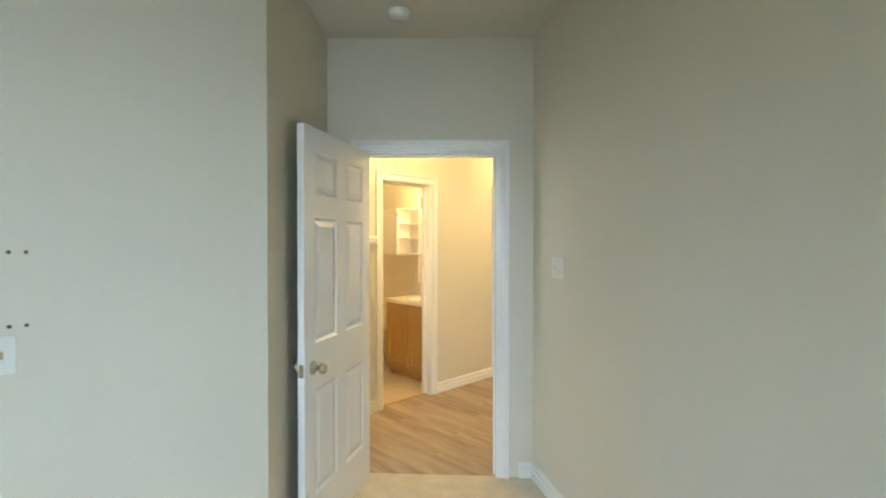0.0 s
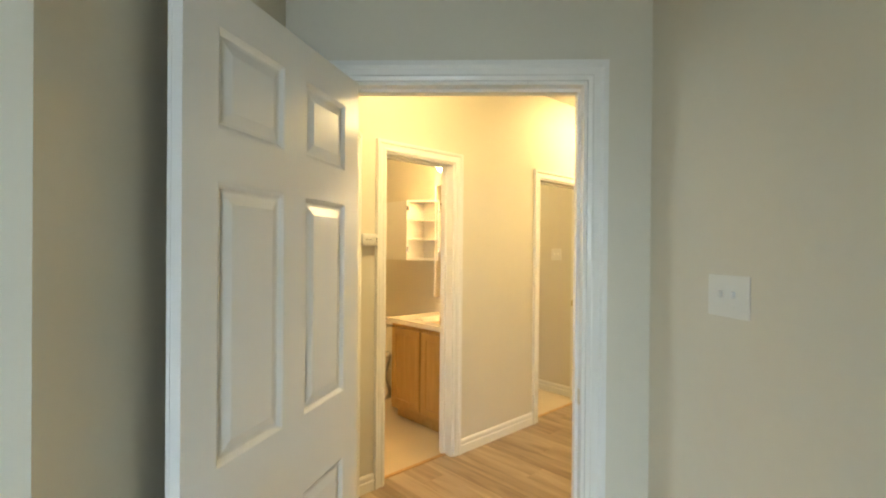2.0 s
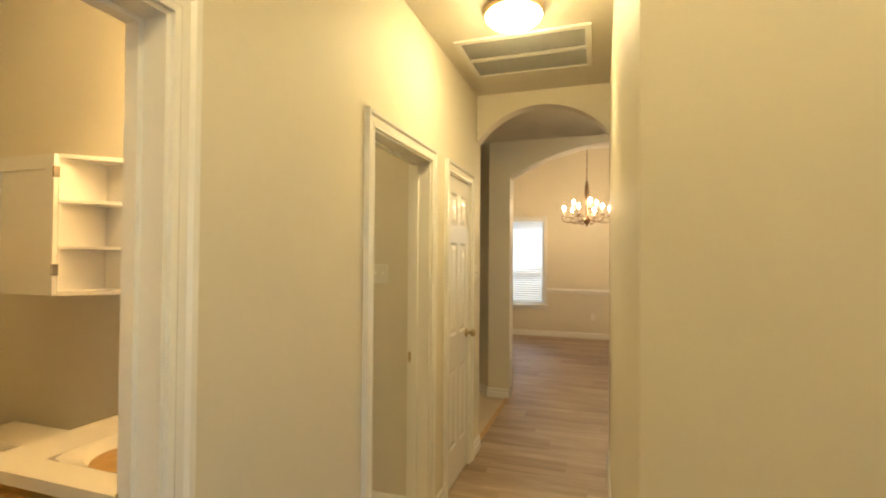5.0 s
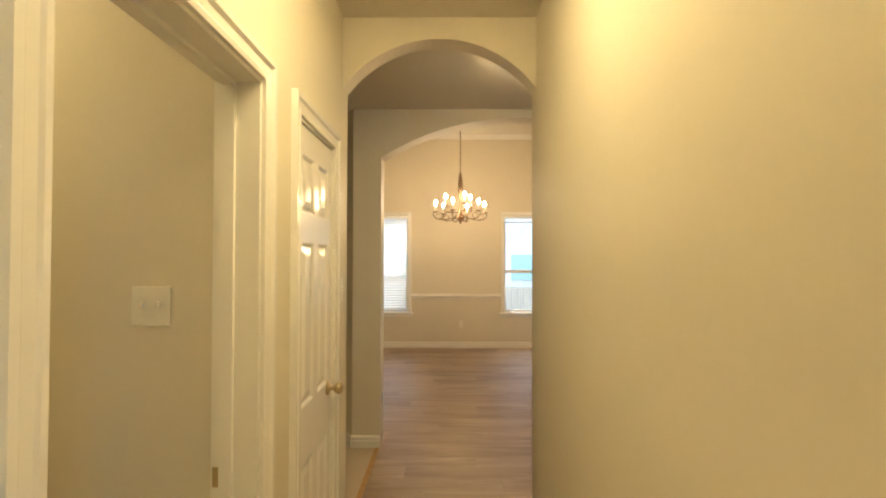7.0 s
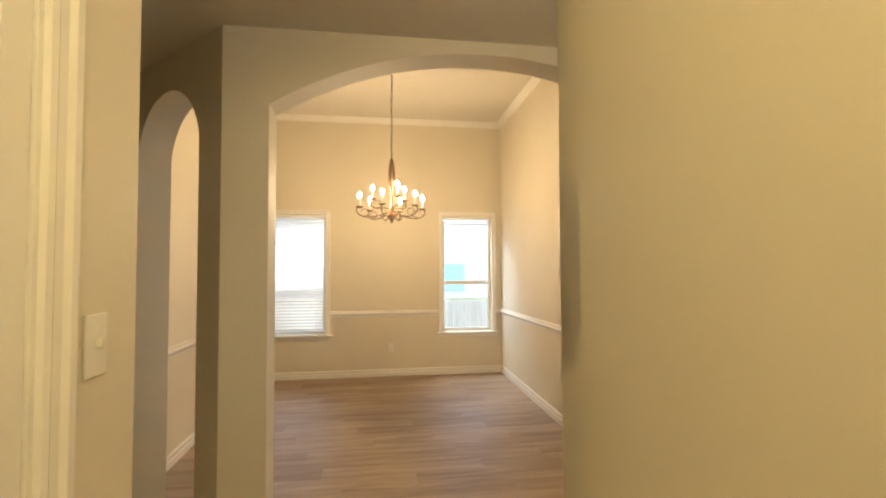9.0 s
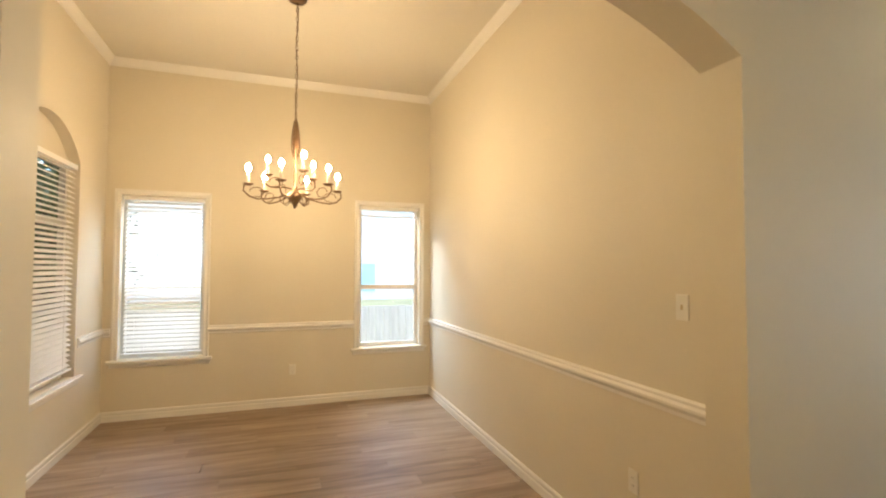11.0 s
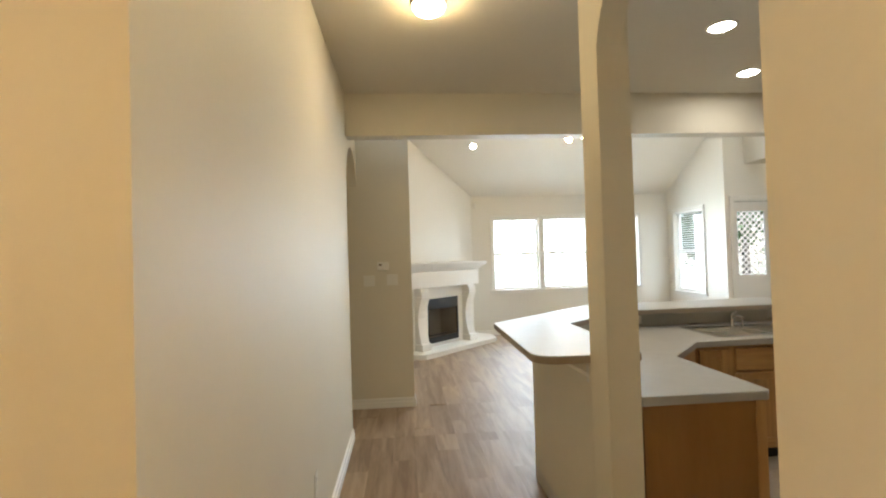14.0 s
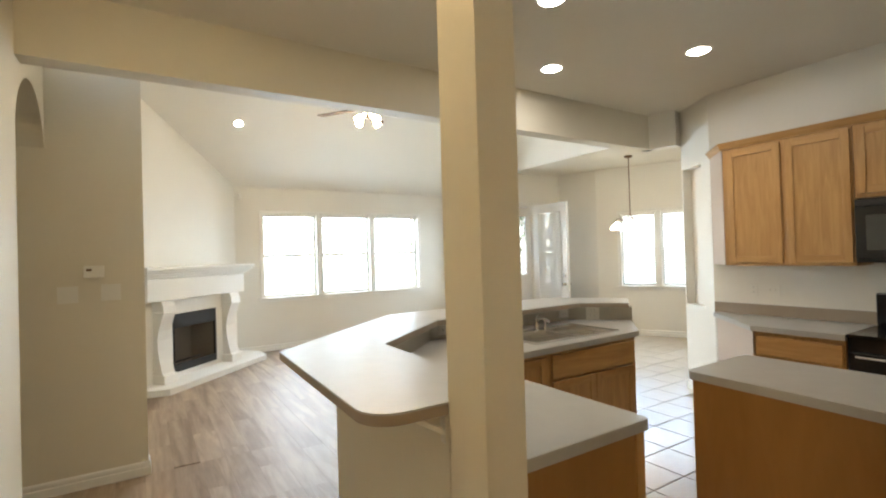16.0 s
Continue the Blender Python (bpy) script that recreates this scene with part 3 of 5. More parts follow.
# ---- ground floors under the coverings ----
slab("floor", rect(-3.2, -8.2, 11.0, 6.0), -0.2, -0.012, M_GAP, "dark subfloor seen in the joints of the boards", "floor")
slab("floor_carpet", [(0.70, -4.40), (1.45, -5.14), (1.47, -8.0), (5.6, -7.5), (5.6, -5.85), (4.6, -5.24), (1.73, -3.447)], -0.011, 0.004, M_CARPET, "beige cut-pile bedroom carpet", "carpet")
slab("floor_second_bedroom", [(-3.0, -3.87), (-3.0, -7.2), (1.36, -7.2), (1.36, -5.1), (0.6, -4.4), (0.05, -3.87)], -0.011, 0.003, M_CARPET, "beige cut-pile bedroom carpet", "carpet")
slab("floor_bath", rect(-2.55, -3.75, -0.06, -2.14), -0.011, 0.002, M_VINYL, "warm beige bathroom floor", "floor")
slab("floor_utility", rect(-2.5, -2.02, -0.06, -1.04), -0.011, 0.002, M_VINYL, "warm beige utility room floor", "floor")
slab("floor_entry", [(-3.0, 0.06), (-0.03, 0.06), (-0.03, 1.44), (-0.24, 1.44), (-1.13, 2.33), (-3.0, 2.33)], -0.011, 0.002, M_VINYL, "warm beige entry tile floor", "floor")

# ---- ground outside ----
slab("ground", rect(-60, -60, 70, 70), -0.6, -0.25, M_GRASS, "level mown lawn round the house", "ground")

# ---- roof, floor and dark wall added to shade the dining room's west window ----
wall("wall_west_backdrop", (-3.4, 2.5), (-3.4, 13.0), 0.15, -0.25, 3.3, mat=M_BACKDROP, label="dark brown wall added as a backdrop behind the west blind")
# added roof, out of view, that keeps sky and sun off the west blind
slab("west_shade_roof", rect(-3.55, 2.46, -1.19, 6.6), 2.95, 3.1, M_CEIL, "flat roof slab added to shade the dining room's west window", "roof")
slab("west_shade_floor", rect(-3.4, 2.46, -1.19, 6.6), -0.25, -0.1, M_GROUT, "grey floor slab added under the shading roof", "pavement")

# ---- doors ----
f = doorway("door_frame_1", DW0, DW1, 0.215, 1.08, 0.12, label="white bedroom door lining with moulded trim", stop=0.35)
strike(f, 0.865, 0.12)
f = doorway("door_frame_2", B20, B21, 0.156, 0.896, 0.12, label="white second bedroom door lining with moulded trim", stop=0.1)
for z in (0.30, 1.08, 1.86):
    part("hinge_leaf", boxed(0.7195, 0.078, z - 0.05, 0.7222, 0.122, z + 0.05, 0.001), M_NICKEL, f, "worn metal hinge leaf")
f = doorway("door_frame_3", HL0, HL1, 0.185, 0.795, 0.12, label="white bathroom door lining with moulded trim", stop=0.55)
strike(f, 0.61, 0.386)
f = doorway("door_frame_4", HL0, HL1, 1.78, 2.52, 0.12, label="white utility room door lining with moulded trim", stop=0.55)
strike(f, 0.74, 0.386)
f = doorway("door_frame_5", HL0, HL1, 2.84, 3.38, 0.12, label="white linen closet door lining with moulded trim", far=False, stop=0.45)
S = math.sqrt(0.5)
hinge = (DW0[0] + 0.235 * S, DW0[1] + 0.235 * S)
panel_door("bedroom_door", pose(hinge[0] + 0.01, hinge[1] - 0.01, 0.012, 0, 0, -58), 0.785, 2.03, "white six-panel bedroom door standing open", knob_x=0.708, knob_z=0.868, hinges=())
h2 = (B21[0] + 0.10 * S - 0.085, B21[1] - 0.10 * S - 0.085)
panel_door("second_bedroom_door", pose(h2[0], h2[1], 0.012, 0, 0, -137), 0.70, 2.03, "white six-panel bedroom door standing open into a daylit room", knob_x=0.64, hinges=())
panel_door("linen_closet_door", pose(-0.004, -0.768, 0.012, 0, 0, 90), 0.497, 2.028, "white six-panel linen closet door, closed", knob_x=0.445, knob_z=0.955, mat_knob=M_BRASS, hinges=((0.25, 0.0), (1.02, 0.0), (1.80, 0.0)), sides=(-1,))

# ---- baseboards ----
for p0, p1 in (((0, -2.77), (0, -1.915)), ((0, -1.045), (0, -0.855)), ((0, -0.185), (0, 0.06)), ((0, -3.63), (0, -3.51)),
               ((0.98, 0.06), (0.98, -2.82)), ((0.98, -2.82), (1.66, -3.50)), ((-0.24, 1.44), (-0.01, 1.44)), ((-0.40, 1.60), (-0.24, 1.44)),
               ((2.26, 1.44), (5.60, 1.44)), ((6.47, 3.2), (6.47, 0.88)), ((-1.03, 2.22), (-1.03, 5.73)), ((-1.03, 5.73), (2.385, 5.73)), ((2.385, 5.73), (2.287, 1.63)),
               ((10.78, -0.40), (10.78, -4.5)), ((10.78, -4.5), (9.2, -4.6)), ((9.15, -5.6), (9.15, -6.2)), ((9.15, -6.2), (8.35, -6.36)), (NW0, NW1), (NI0, NI1),
               ((2.45, 0.06), (0.98, 0.06)), ((1.667, -3.51), (4.60, -5.351)), ((1.474, -5.14), (0.75, -4.427)), ((1.474, -7.5), (1.474, -5.14)),
               ((-2.5, -1.04), (-0.12, -1.04)), ((-0.01, 1.63), (-0.01, 1.44)), ((2.26, 1.63), (2.26, 1.44)), ((6.47, 0.88), (6.61, 0.88)), ((5.60, 1.44), (5.60, 1.63)),
               ((1.60, -3.577), (1.667, -3.51)), ((-0.12, -2.14), (-0.95, -2.14))):
    baseboard(p0, p1)

# ---- dining room trim ----
RL, CL = "white moulded chair rail along a dining room wall", "white crown moulding at the dining room ceiling"
for p0, p1 in (((-1.03, 2.22), (-1.03, 3.86)), ((-1.03, 5.09), (-1.03, 5.73)), ((-1.03, 5.73), (-0.96, 5.73)), ((-0.075, 5.73), (1.46, 5.73)), ((2.305, 5.73), (2.385, 5.73))):
    moulding("chair_rail", p0, p1, RAIL, 0.878, RL, "trim")
moulding("chair_rail", (2.385, 5.73), (2.287, 1.63), RAIL, 0.878, RL, "trim", rise=0.055)
for p0, p1 in (((-1.03, 2.22), (-1.03, 5.73)), ((-1.03, 5.73), (2.385, 5.73)), ((2.385, 5.73), (2.287, 1.63)), ((2.287, 1.63), (-0.24, 1.63))):
    moulding("crown_moulding", p0, p1, CROWN, H3, CL, "trim")


# ---- windows ----


def sash_window(name, p0, p1, a0, a1, z0, z1, t, label, drop=1.0, tilt=18, trim=True, slats=True, group="", meet=0.48):
    """A two-sash window with sill, apron, trim and blind in the wall p0-p1; drop: how far the blind is let down."""
    m, _ = along(p0, p1)
    w, h = a1 - a0, z1 - z0
    ob = thing(name, m @ pose(a0, 0, z0), label, "window", group, "structure")
    bm = bmesh.new()
    for x0, x1, c0, c1 in ((0, 0.04, 0, h), (w - 0.04, w, 0, h), (0.04, w - 0.04, 0, 0.045), (0.04, w - 0.04, h - 0.04, h), (0.04, w - 0.04, h * meet, h * meet + 0.055)):
        box(bm, x0, t - 0.06, c0, x1, t - 0.01, c1)
    part("window_frame", bm, M_TRIM, ob)
    for c0, c1 in ((0.045, h * meet), (h * meet + 0.055, h - 0.04)):
        g = part("pane", boxed(0.04, t - 0.036, c0, w - 0.04, t - 0.032, c1), M_GLASS, ob)
        g.visible_shadow = False
    part("window_sill", boxed(-0.09, -0.045, -0.03, w + 0.09, t - 0.06, -0.001, 0.004), M_TRIM, ob)
    part("window_apron", boxed(-0.07, -0.014, -0.075, w + 0.07, -0.001, -0.031, 0.003), M_TRIM, ob)
    if trim:
        bm = bmesh.new()
        casing(bm, w - 0.006, h, -1, 0.0)
        part("window_trim", bm, M_TRIM, ob, m=pose(0.003, 0, 0))
    if slats:
        rail = boxed(0.012, 0.012, h - 0.045, w - 0.012, 0.062, h - 0.004, 0.003)
        part("blind_headrail", rail, M_BLIND, ob)
        me = mesh_of("blind_slat", boxed(0.038, -0.024, -0.0013, w - 0.038, 0.024, 0.0013), M_BLIND)
        n = int((h - 0.07) * drop / 0.043)
        for k in range(n):
            s = new("blind_slat", me)
            s.parent, s.matrix_basis = ob, pose(0, 0.038, h - 0.07 - k * 0.043, tilt, 0, 0)
        zb = h - 0.07 - n * 0.043
        part("blind_bottom_rail", boxed(0.014, 0.014, zb - 0.012, w - 0.014, 0.062, zb + 0.006, 0.003), M_BLIND, ob)
        bm = bmesh.new()
        for x in (w * 0.18, w * 0.82):
            tube(bm, [(x, 0.013, h - 0.05), (x, 0.013, zb)], 0.0012, 5)
        part("blind_cord", bm, M_BLIND, ob)
    return ob


DN0, DN1 = (-1.03, 5.73), (2.385, 5.73)
sash_window("window_1", DN0, DN1, 0.135, 0.905, 0.60, 2.27, 0.15, "white sash window with lowered slatted blind", 0.98, 38, meet=0.405)
sash_window("window_2", DN0, DN1, 2.545, 3.28, 0.60, 2.27, 0.15, "white sash window with its slatted blind drawn up", 0.05, 4, meet=0.405)
sash_window("window_3", (-1.03, 2.22), (-1.03, 5.73), 1.68, 2.83, 0.60, 2.42, 0.15, "tall window with slatted blind under an arched head", 0.98, 34, trim=False, meet=0.7)
LE0, LE1 = (10.78, -0.40), (10.78, -4.5)
for k, (a0, a1) in enumerate(((0.44, 1.37), (1.47, 2.40), (2.50, 3.45))):
    sash_window(f"window_{4 + k}", LE0, LE1, a0, a1, 0.90, 2.33, 0.15, "white living room sash window with slatted blind drawn up", 0.05, 4, group="living room windows")
sash_window("window_7", (10.78, -4.5), (9.2, -4.6), 0.2, 1.05, 0.78, 2.36, 0.15, "white sash window with lowered slatted blind", 0.98, 20)
sash_window("window_8", (9.15, -4.6), (9.15, -6.2), 1.18, 1.50, 0.85, 2.36, 0.15, "narrow white sash window with lowered slatted blind", 0.98, 25)
sash_window("window_9", NW0, NW1, 0.42, 1.02, 0.88, 2.20, 0.15, "white nook sash window with lowered slatted blind", 0.98, 25)
sash_window("window_10", NW0, NW1, 1.10, 1.72, 0.88, 2.20, 0.15, "white nook sash window with lowered slatted blind", 0.98, 25)
sash_window("window_11", (5.6, -7.5), (1.474, -7.5), 0.72, 1.98, 0.9, 2.4, 0.12, "wide white bedroom window", slats=False)
sash_window("window_12", (-3.0, -7.2), (-3.0, -3.87), 1.05, 2.55, 0.9, 2.3, 0.12, "wide white bedroom window", slats=False)

# ---- lamps ----


def dome_light(x, y, z, label, lit, k=1.0):
    ob = thing("ceiling_dome_light", pose(x, y, z), label, "ceiling lamp")
    bm = bmesh.new()
    turned(bm, [(0, -0.002), (0.16, -0.002), (0.165, -0.02), (0.155, -0.035), (0, -0.035)], 32)
    part("base_ring", bm, M_BRASS, ob, "bronze-toned metal ring", True, pose(0, 0, 0) @ Matrix.Diagonal((k, k, 1, 1)))
    bm = bmesh.new()
    turned(bm, [(0.15, -0.036), (0.147, -0.045), (0.13, -0.06), (0.095, -0.073), (0.05, -0.08), (0, -0.082)], 32)
    part("glass_shade", bm, lit, ob, "glowing white glass dome", True, pose(0, 0, 0) @ Matrix.Diagonal((k, k, 1.1, 1)))


dome_light(0.50, -1.28, H1, "round glass dome lamp glowing on the hall ceiling", M_DOMEHALL, 0.95)
dome_light(0.75, -3.50, H1, "round glass dome lamp glowing on the vestibule ceiling", M_DOMEHALL, 0.85)
# fill lamp added out of view to lift the utility room's walls
dome_light(-1.2, -1.55, H1, "unseen dome-shaped fill lamp added to brighten the utility room", M_DOMEHALL, 0.72)
dome_light(1.07, 0.40, H1, "round glass dome lamp glowing on the foyer ceiling", M_DOMEFOYER, 0.72)
# added lamp, hidden from view, that brightens the bathroom and its wall cabinet
dome_light(-1.3, -2.95, H1, "unseen dome-shaped fill lamp added to brighten the bathroom", M_DOMEHALL, 0.42)
dome_light(4.05, 0.77, H2, "round glass dome lamp glowing on the passage ceiling", M_DOME, 0.64)


def spot(x, y, z, ry=0.0, k=1.0):
    ob = thing("recessed_light", pose(x, y, z, 0, ry, 0) @ Matrix.Diagonal((k, k, 1, 1)), "recessed can light glowing in the ceiling", "ceiling lamp", "recessed lights")
    bm = bmesh.new()
    turned(bm, [(0.098, 0.001), (0.098, -0.004), (0.078, -0.006), (0.076, 0.001)], 28)
    part("trim_ring", bm, M_TRIM, ob, smooth=True)
    bm = bmesh.new()
    turned(bm, [(0.076, -0.003), (0, -0.003)], 28)
    part("diffuser", bm, M_SPOT, ob)


for x, y in ((4.33, -1.20), (5.11, -1.98), (4.315, -2.74)):
    spot(x, y, H2)
spot(9.69, -0.32, 2.66 + 1.26 * 0.6974, 34.9, 0.7)


# ---- chandelier ----


HC = (H3 + 0.177) / 1.115


def chandelier(x, y, z):
    ob = thing("chandelier", pose(x, y, -0.177) @ Matrix.Diagonal((1.115, 1.115, 1.115, 1)), "bronze scroll-arm chandelier with nine lit candle bulbs on a chain", "chandelier")
    bm = bmesh.new()
    turned(bm, [(0, HC - 0.03), (0.03, HC - 0.032), (0.062, HC - 0.018), (0.066, HC - 0.001), (0, HC - 0.001)], 24)
    part("canopy", bm, M_BRONZE, ob, smooth=True)
    bm = bmesh.new()
    zt, zb, k = HC - 0.03, 2.62, 0
    while zt - 0.034 * k > zb:
        c = zt - 0.034 * k - 0.02
        ring = [(0.008 * math.cos(a) * (1 if k % 2 else 0), 0.008 * math.cos(a) * (0 if k % 2 else 1), c + 0.02 * math.sin(a)) for a in [i * math.pi / 5 for i in range(11)]]
        tube(bm, ring, 0.0022, 5)
        k += 1
    part("chain", bm, M_BRONZE, ob)
    part("wire", tube(bmesh.new(), [(0.006 * math.sin(i), 0.006 * math.cos(i * 1.3), zt - i * (zt - 2.5) / 14) for i in range(15)], 0.0025, 5), M_BRONZE, ob)
    bm = bmesh.new()
    turned(bm, [(0, z), (0.008, z + 0.01), (0.012, z + 0.03), (0.026, z + 0.045), (0.05, z + 0.075), (0.052, z + 0.10), (0.03, z + 0.125), (0.014, z + 0.15), (0.01, z + 0.3), (0.016, z + 0.42), (0.022, z + 0.5), (0.014, z + 0.58), (0.006, z + 0.64), (0, z + 0.65)], 16)
    part("stem", bm, M_BRONZE, ob, smooth=True)
    for i in range(6):
        bm = bmesh.new()
        a = i * math.pi / 3 + 0.3
        tube(bm, [(r * math.cos(a), r * math.sin(a), z + h) for r, h in ((0.012, 0.62), (0.022, 0.56), (0.03, 0.48), (0.028, 0.42), (0.018, 0.36))], 0.003, 5)
        part("stem_leaf", bm, M_BRONZE, ob)
        bm = bmesh.new()
        tube(bm, [(r * math.cos(a), r * math.sin(a), z + h) for r, h in ((0.03, 0.06), (0.07, 0.03), (0.10, 0.045), (0.10, 0.085), (0.075, 0.09))], 0.004, 5)
        part("scroll_leaf", bm, M_BRONZE, ob)
    arms = [(0.305, 0.145, i * 60 + 12) for i in range(6)] + [(0.185, 0.235, i * 120 + 45) for i in range(3)]
    for r, h, deg in arms:
        c, s = math.cos(radians(deg)), math.sin(radians(deg))
        line = [(0.02, 0.13), (0.05, 0.10), (0.11, 0.075), (0.18, 0.06), (0.25, 0.055), (0.30, 0.07), (0.335, 0.105), (0.33, 0.14), (0.305, 0.145)]
        if r < 0.25:
            line = [(0.02, 0.14), (0.05, 0.15), (0.09, 0.155), (0.13, 0.15), (0.17, 0.155), (0.205, 0.18), (0.205, 0.22), (0.185, 0.235)]
        bm = tube(bmesh.new(), [(q * c, q * s, z + v) for q, v in line], 0.0055, 7)
        q = r - 0.055
        tube(bm, [((q + 0.045 * math.cos(a)) * c, (q + 0.045 * math.cos(a)) * s, z + h - 0.045 + 0.032 * math.sin(a)) for a in [k * 0.5 for k in range(11)]], 0.003, 5)
        arm = part("arm", bm, M_BRONZE, ob)
        here = pose(r * c, r * s, z + h)
        bm = turned(bmesh.new(), [(0, -0.008), (0.018, -0.006), (0.034, 0.004), (0.036, 0.008), (0.012, 0.006), (0, 0.006)], 16)
        part("drip_pan", bm, M_BRONZE, arm, smooth=True, m=here)
        bm = turned(bmesh.new(), [(0, 0.006), (0.011, 0.006), (0.0105, 0.085), (0.004, 0.088), (0, 0.088)], 12)
        part("candle_sleeve", bm, M_PLATE, arm, "cream candle sleeve", True, here)
        bm = turned(bmesh.new(), [(0, 0.088), (0.008, 0.09), (0.0145, 0.10), (0.0165, 0.11), (0.0135, 0.124), (0.006, 0.137), (0, 0.142)], 12)
        part("bulb", bm, M_BULB, arm, "lit flame bulb", True, here)


chandelier(0.715, 3.97, 1.945)

# ---- ceiling fan and nook pendant ----
fan = thing("ceiling_fan", pose(7.30, -1.30, 0), "dark-bladed ceiling fan with four lit glass shades", "ceiling fan")
bm = turned(bmesh.new(), [(0, 4.02), (0.07, 4.02), (0.06, 3.96), (0.016, 3.94), (0.016, 3.36), (0.08, 3.35), (0.12, 3.30), (0.12, 3.22), (0.08, 3.18), (0.06, 3.14), (0.05, 3.12), (0, 3.11)], 24)
part("motor_housing", bm, M_NICKEL, fan, smooth=True)
for k in range(5):
    bm = bmesh.new()
    prism(bm, [(0.20, -0.05), (0.62, -0.07), (0.66, -0.04), (0.66, 0.04), (0.62, 0.07), (0.20, 0.05)], -0.004, 0.004)
    box(bm, 0.10, -0.018, -0.01, 0.24, 0.018, -0.004)
    part("blade", bm, M_BLADE, fan, "dark wood fan blade", m=pose(0, 0, 3.235, 0, 0, 36 + 72 * k) @ pose(0, 0, 0, -7, 0, 0))
for k in range(4):
    a = radians(20 + 90 * k)
    at = pose(0.105 * math.cos(a), 0.105 * math.sin(a), 3.12, 0, 0, math.degrees(a)) @ pose(0, 0, 0, 0, -48, 0)
    bm = turned(bmesh.new(), [(0.014, 0.01), (0.018, 0.0), (0.03, -0.018), (0.039, -0.05), (0.037, -0.075), (0.034, -0.077), (0, -0.07)], 16)
    part("shade", bm, M_FANBULB, fan, "lit frosted glass shade", True, at)
pend = thing("pendant_light", pose(7.17, -5.75, 0), "bronze pendant with a lit white glass bowl over the nook", "pendant lamp")
bm = turned(bmesh.new(), [(0, H2 - 0.001), (0.065, H2 - 0.001), (0.055, H2 - 0.03), (0, H2 - 0.035)], 20)
part("canopy", bm, M_BRONZE, pend, smooth=True)
part("rod", tube(bmesh.new(), [(0, 0, H2 - 0.03), (0, 0, 2.12)], 0.008), M_BRONZE, pend)
for k in range(3):
    a = radians(15 + 120 * k)
    bm = tube(bmesh.new(), [(q * math.cos(a), q * math.sin(a), h) for q, h in ((0.0, 2.12), (0.06, 2.04), (0.14, 2.02), (0.21, 2.06), (0.23, 2.02), (0.22, 1.99))], 0.007, 6)
    arm = part("arm", bm, M_BRONZE, pend)
    bm = turned(bmesh.new(), [(0.02, 2.0), (0.03, 1.985), (0.075, 1.94), (0.10, 1.89), (0.102, 1.87), (0.097, 1.872), (0, 1.90)], 20)
    part("shade", bm, M_PENDANT, arm, "lit white glass shade", True, pose(0.22 * math.cos(a), 0.22 * math.sin(a), 0))

# ---- kitchen ----


def cab_door(parent, m, w, h, mats=None, name="door"):
    """A frame-and-panel cabinet front; x to the side, y out of the room, z up."""
    up, lv = mats or M_OAKZ, mats or M_OAKX
    f = 0.055 if h > 0.3 else 0.0
    d = None
    if f:
        d = part(name, boxed(0, -0.019, 0, f, 0, h, 0.003), up, parent, m=m)
        part("stile", boxed(w - f, -0.019, 0, w, 0, h, 0.003), up, d)
        for z0, z1 in ((0, f), (h - f, h)):
            part("rail", boxed(f, -0.019, z0, w - f, 0, z1, 0.003), lv, d)
        part("panel", boxed(f - 0.004, -0.010, f - 0.004, w - f + 0.004, -0.003, h - f + 0.004), up, d)
    else:
        d = part(name, boxed(0, -0.019, 0, w, 0, h, 0.005), lv, parent, m=m)
    return d


BAR = [(3.622, -0.20), (4.70, -0.22), (5.29, -0.92), (5.34, -2.48), (5.03, -2.76), (5.30, -3.12), (5.93, -2.62), (5.86, -0.80), (4.86, 0.30)] + [(3.742 - 0.12 * math.sin(a), 0.21 + 0.12 * math.cos(a)) for a in [k * math.pi / 20 for k in range(11)]]
ob = thing("bar_counter", pose(0, 0, 0), "raised grey laminate bar top with rounded corner and brown edge", "counter")
part("worktop", prism(bmesh.new(), BAR, 1.064, 1.07), M_LAM, ob)
part("edge_band", prism(bmesh.new(), BAR, 1.03, 1.063), M_LAMEDGE, ob, "brown-grey edge band")
KNEE = [(3.622, 0.06), (4.67, 0.07), (5.56, -0.88), (5.62, -2.52), (5.17, -2.98), (5.07, -2.86), (5.47, -2.46), (5.42, -0.92), (4.62, -0.09), (3.622, -0.09)]
solid("wall_bar", prism(bmesh.new(), KNEE, 0, 1.029), M_WALL, "greige painted half wall under the bar", "wall", "structure")
baseboard((3.622, 0.06), (4.67, 0.07))
for p0, p1 in (((5.42, -0.92), (4.62, -0.09)), ((5.47, -2.46), (5.42, -0.92)), ((5.07, -2.86), (5.47, -2.46)), ((4.62, -0.09), (3.622, -0.09))):
    m, ln = along(p1, p0)
    solid("backsplash", boxed(0.004, 0.001, 0.911, ln - 0.004, 0.01, 1.029), M_SPLASH, "grey-brown laminate splash panel under the bar", "backsplash", m=m @ pose(0, -0.012, 0))
brace = thing("bar_bracket", pose(3.655, 0.06, 0), "slim white metal brace under the bar overhang", "bracket")
bm = bmesh.new()
upright(bm, [(0.001, 0.955), (0.001, 0.975), (0.10, 1.0285), (0.125, 1.0285)], -0.012, 0.012)
part("strut", bm, M_TRIM, brace, m=pose(0, 0, 0, 0, 0, 90))
part("wall_plate", boxed(-0.014, 0.0005, 0.93, 0.014, 0.004, 1.02), M_TRIM, brace)

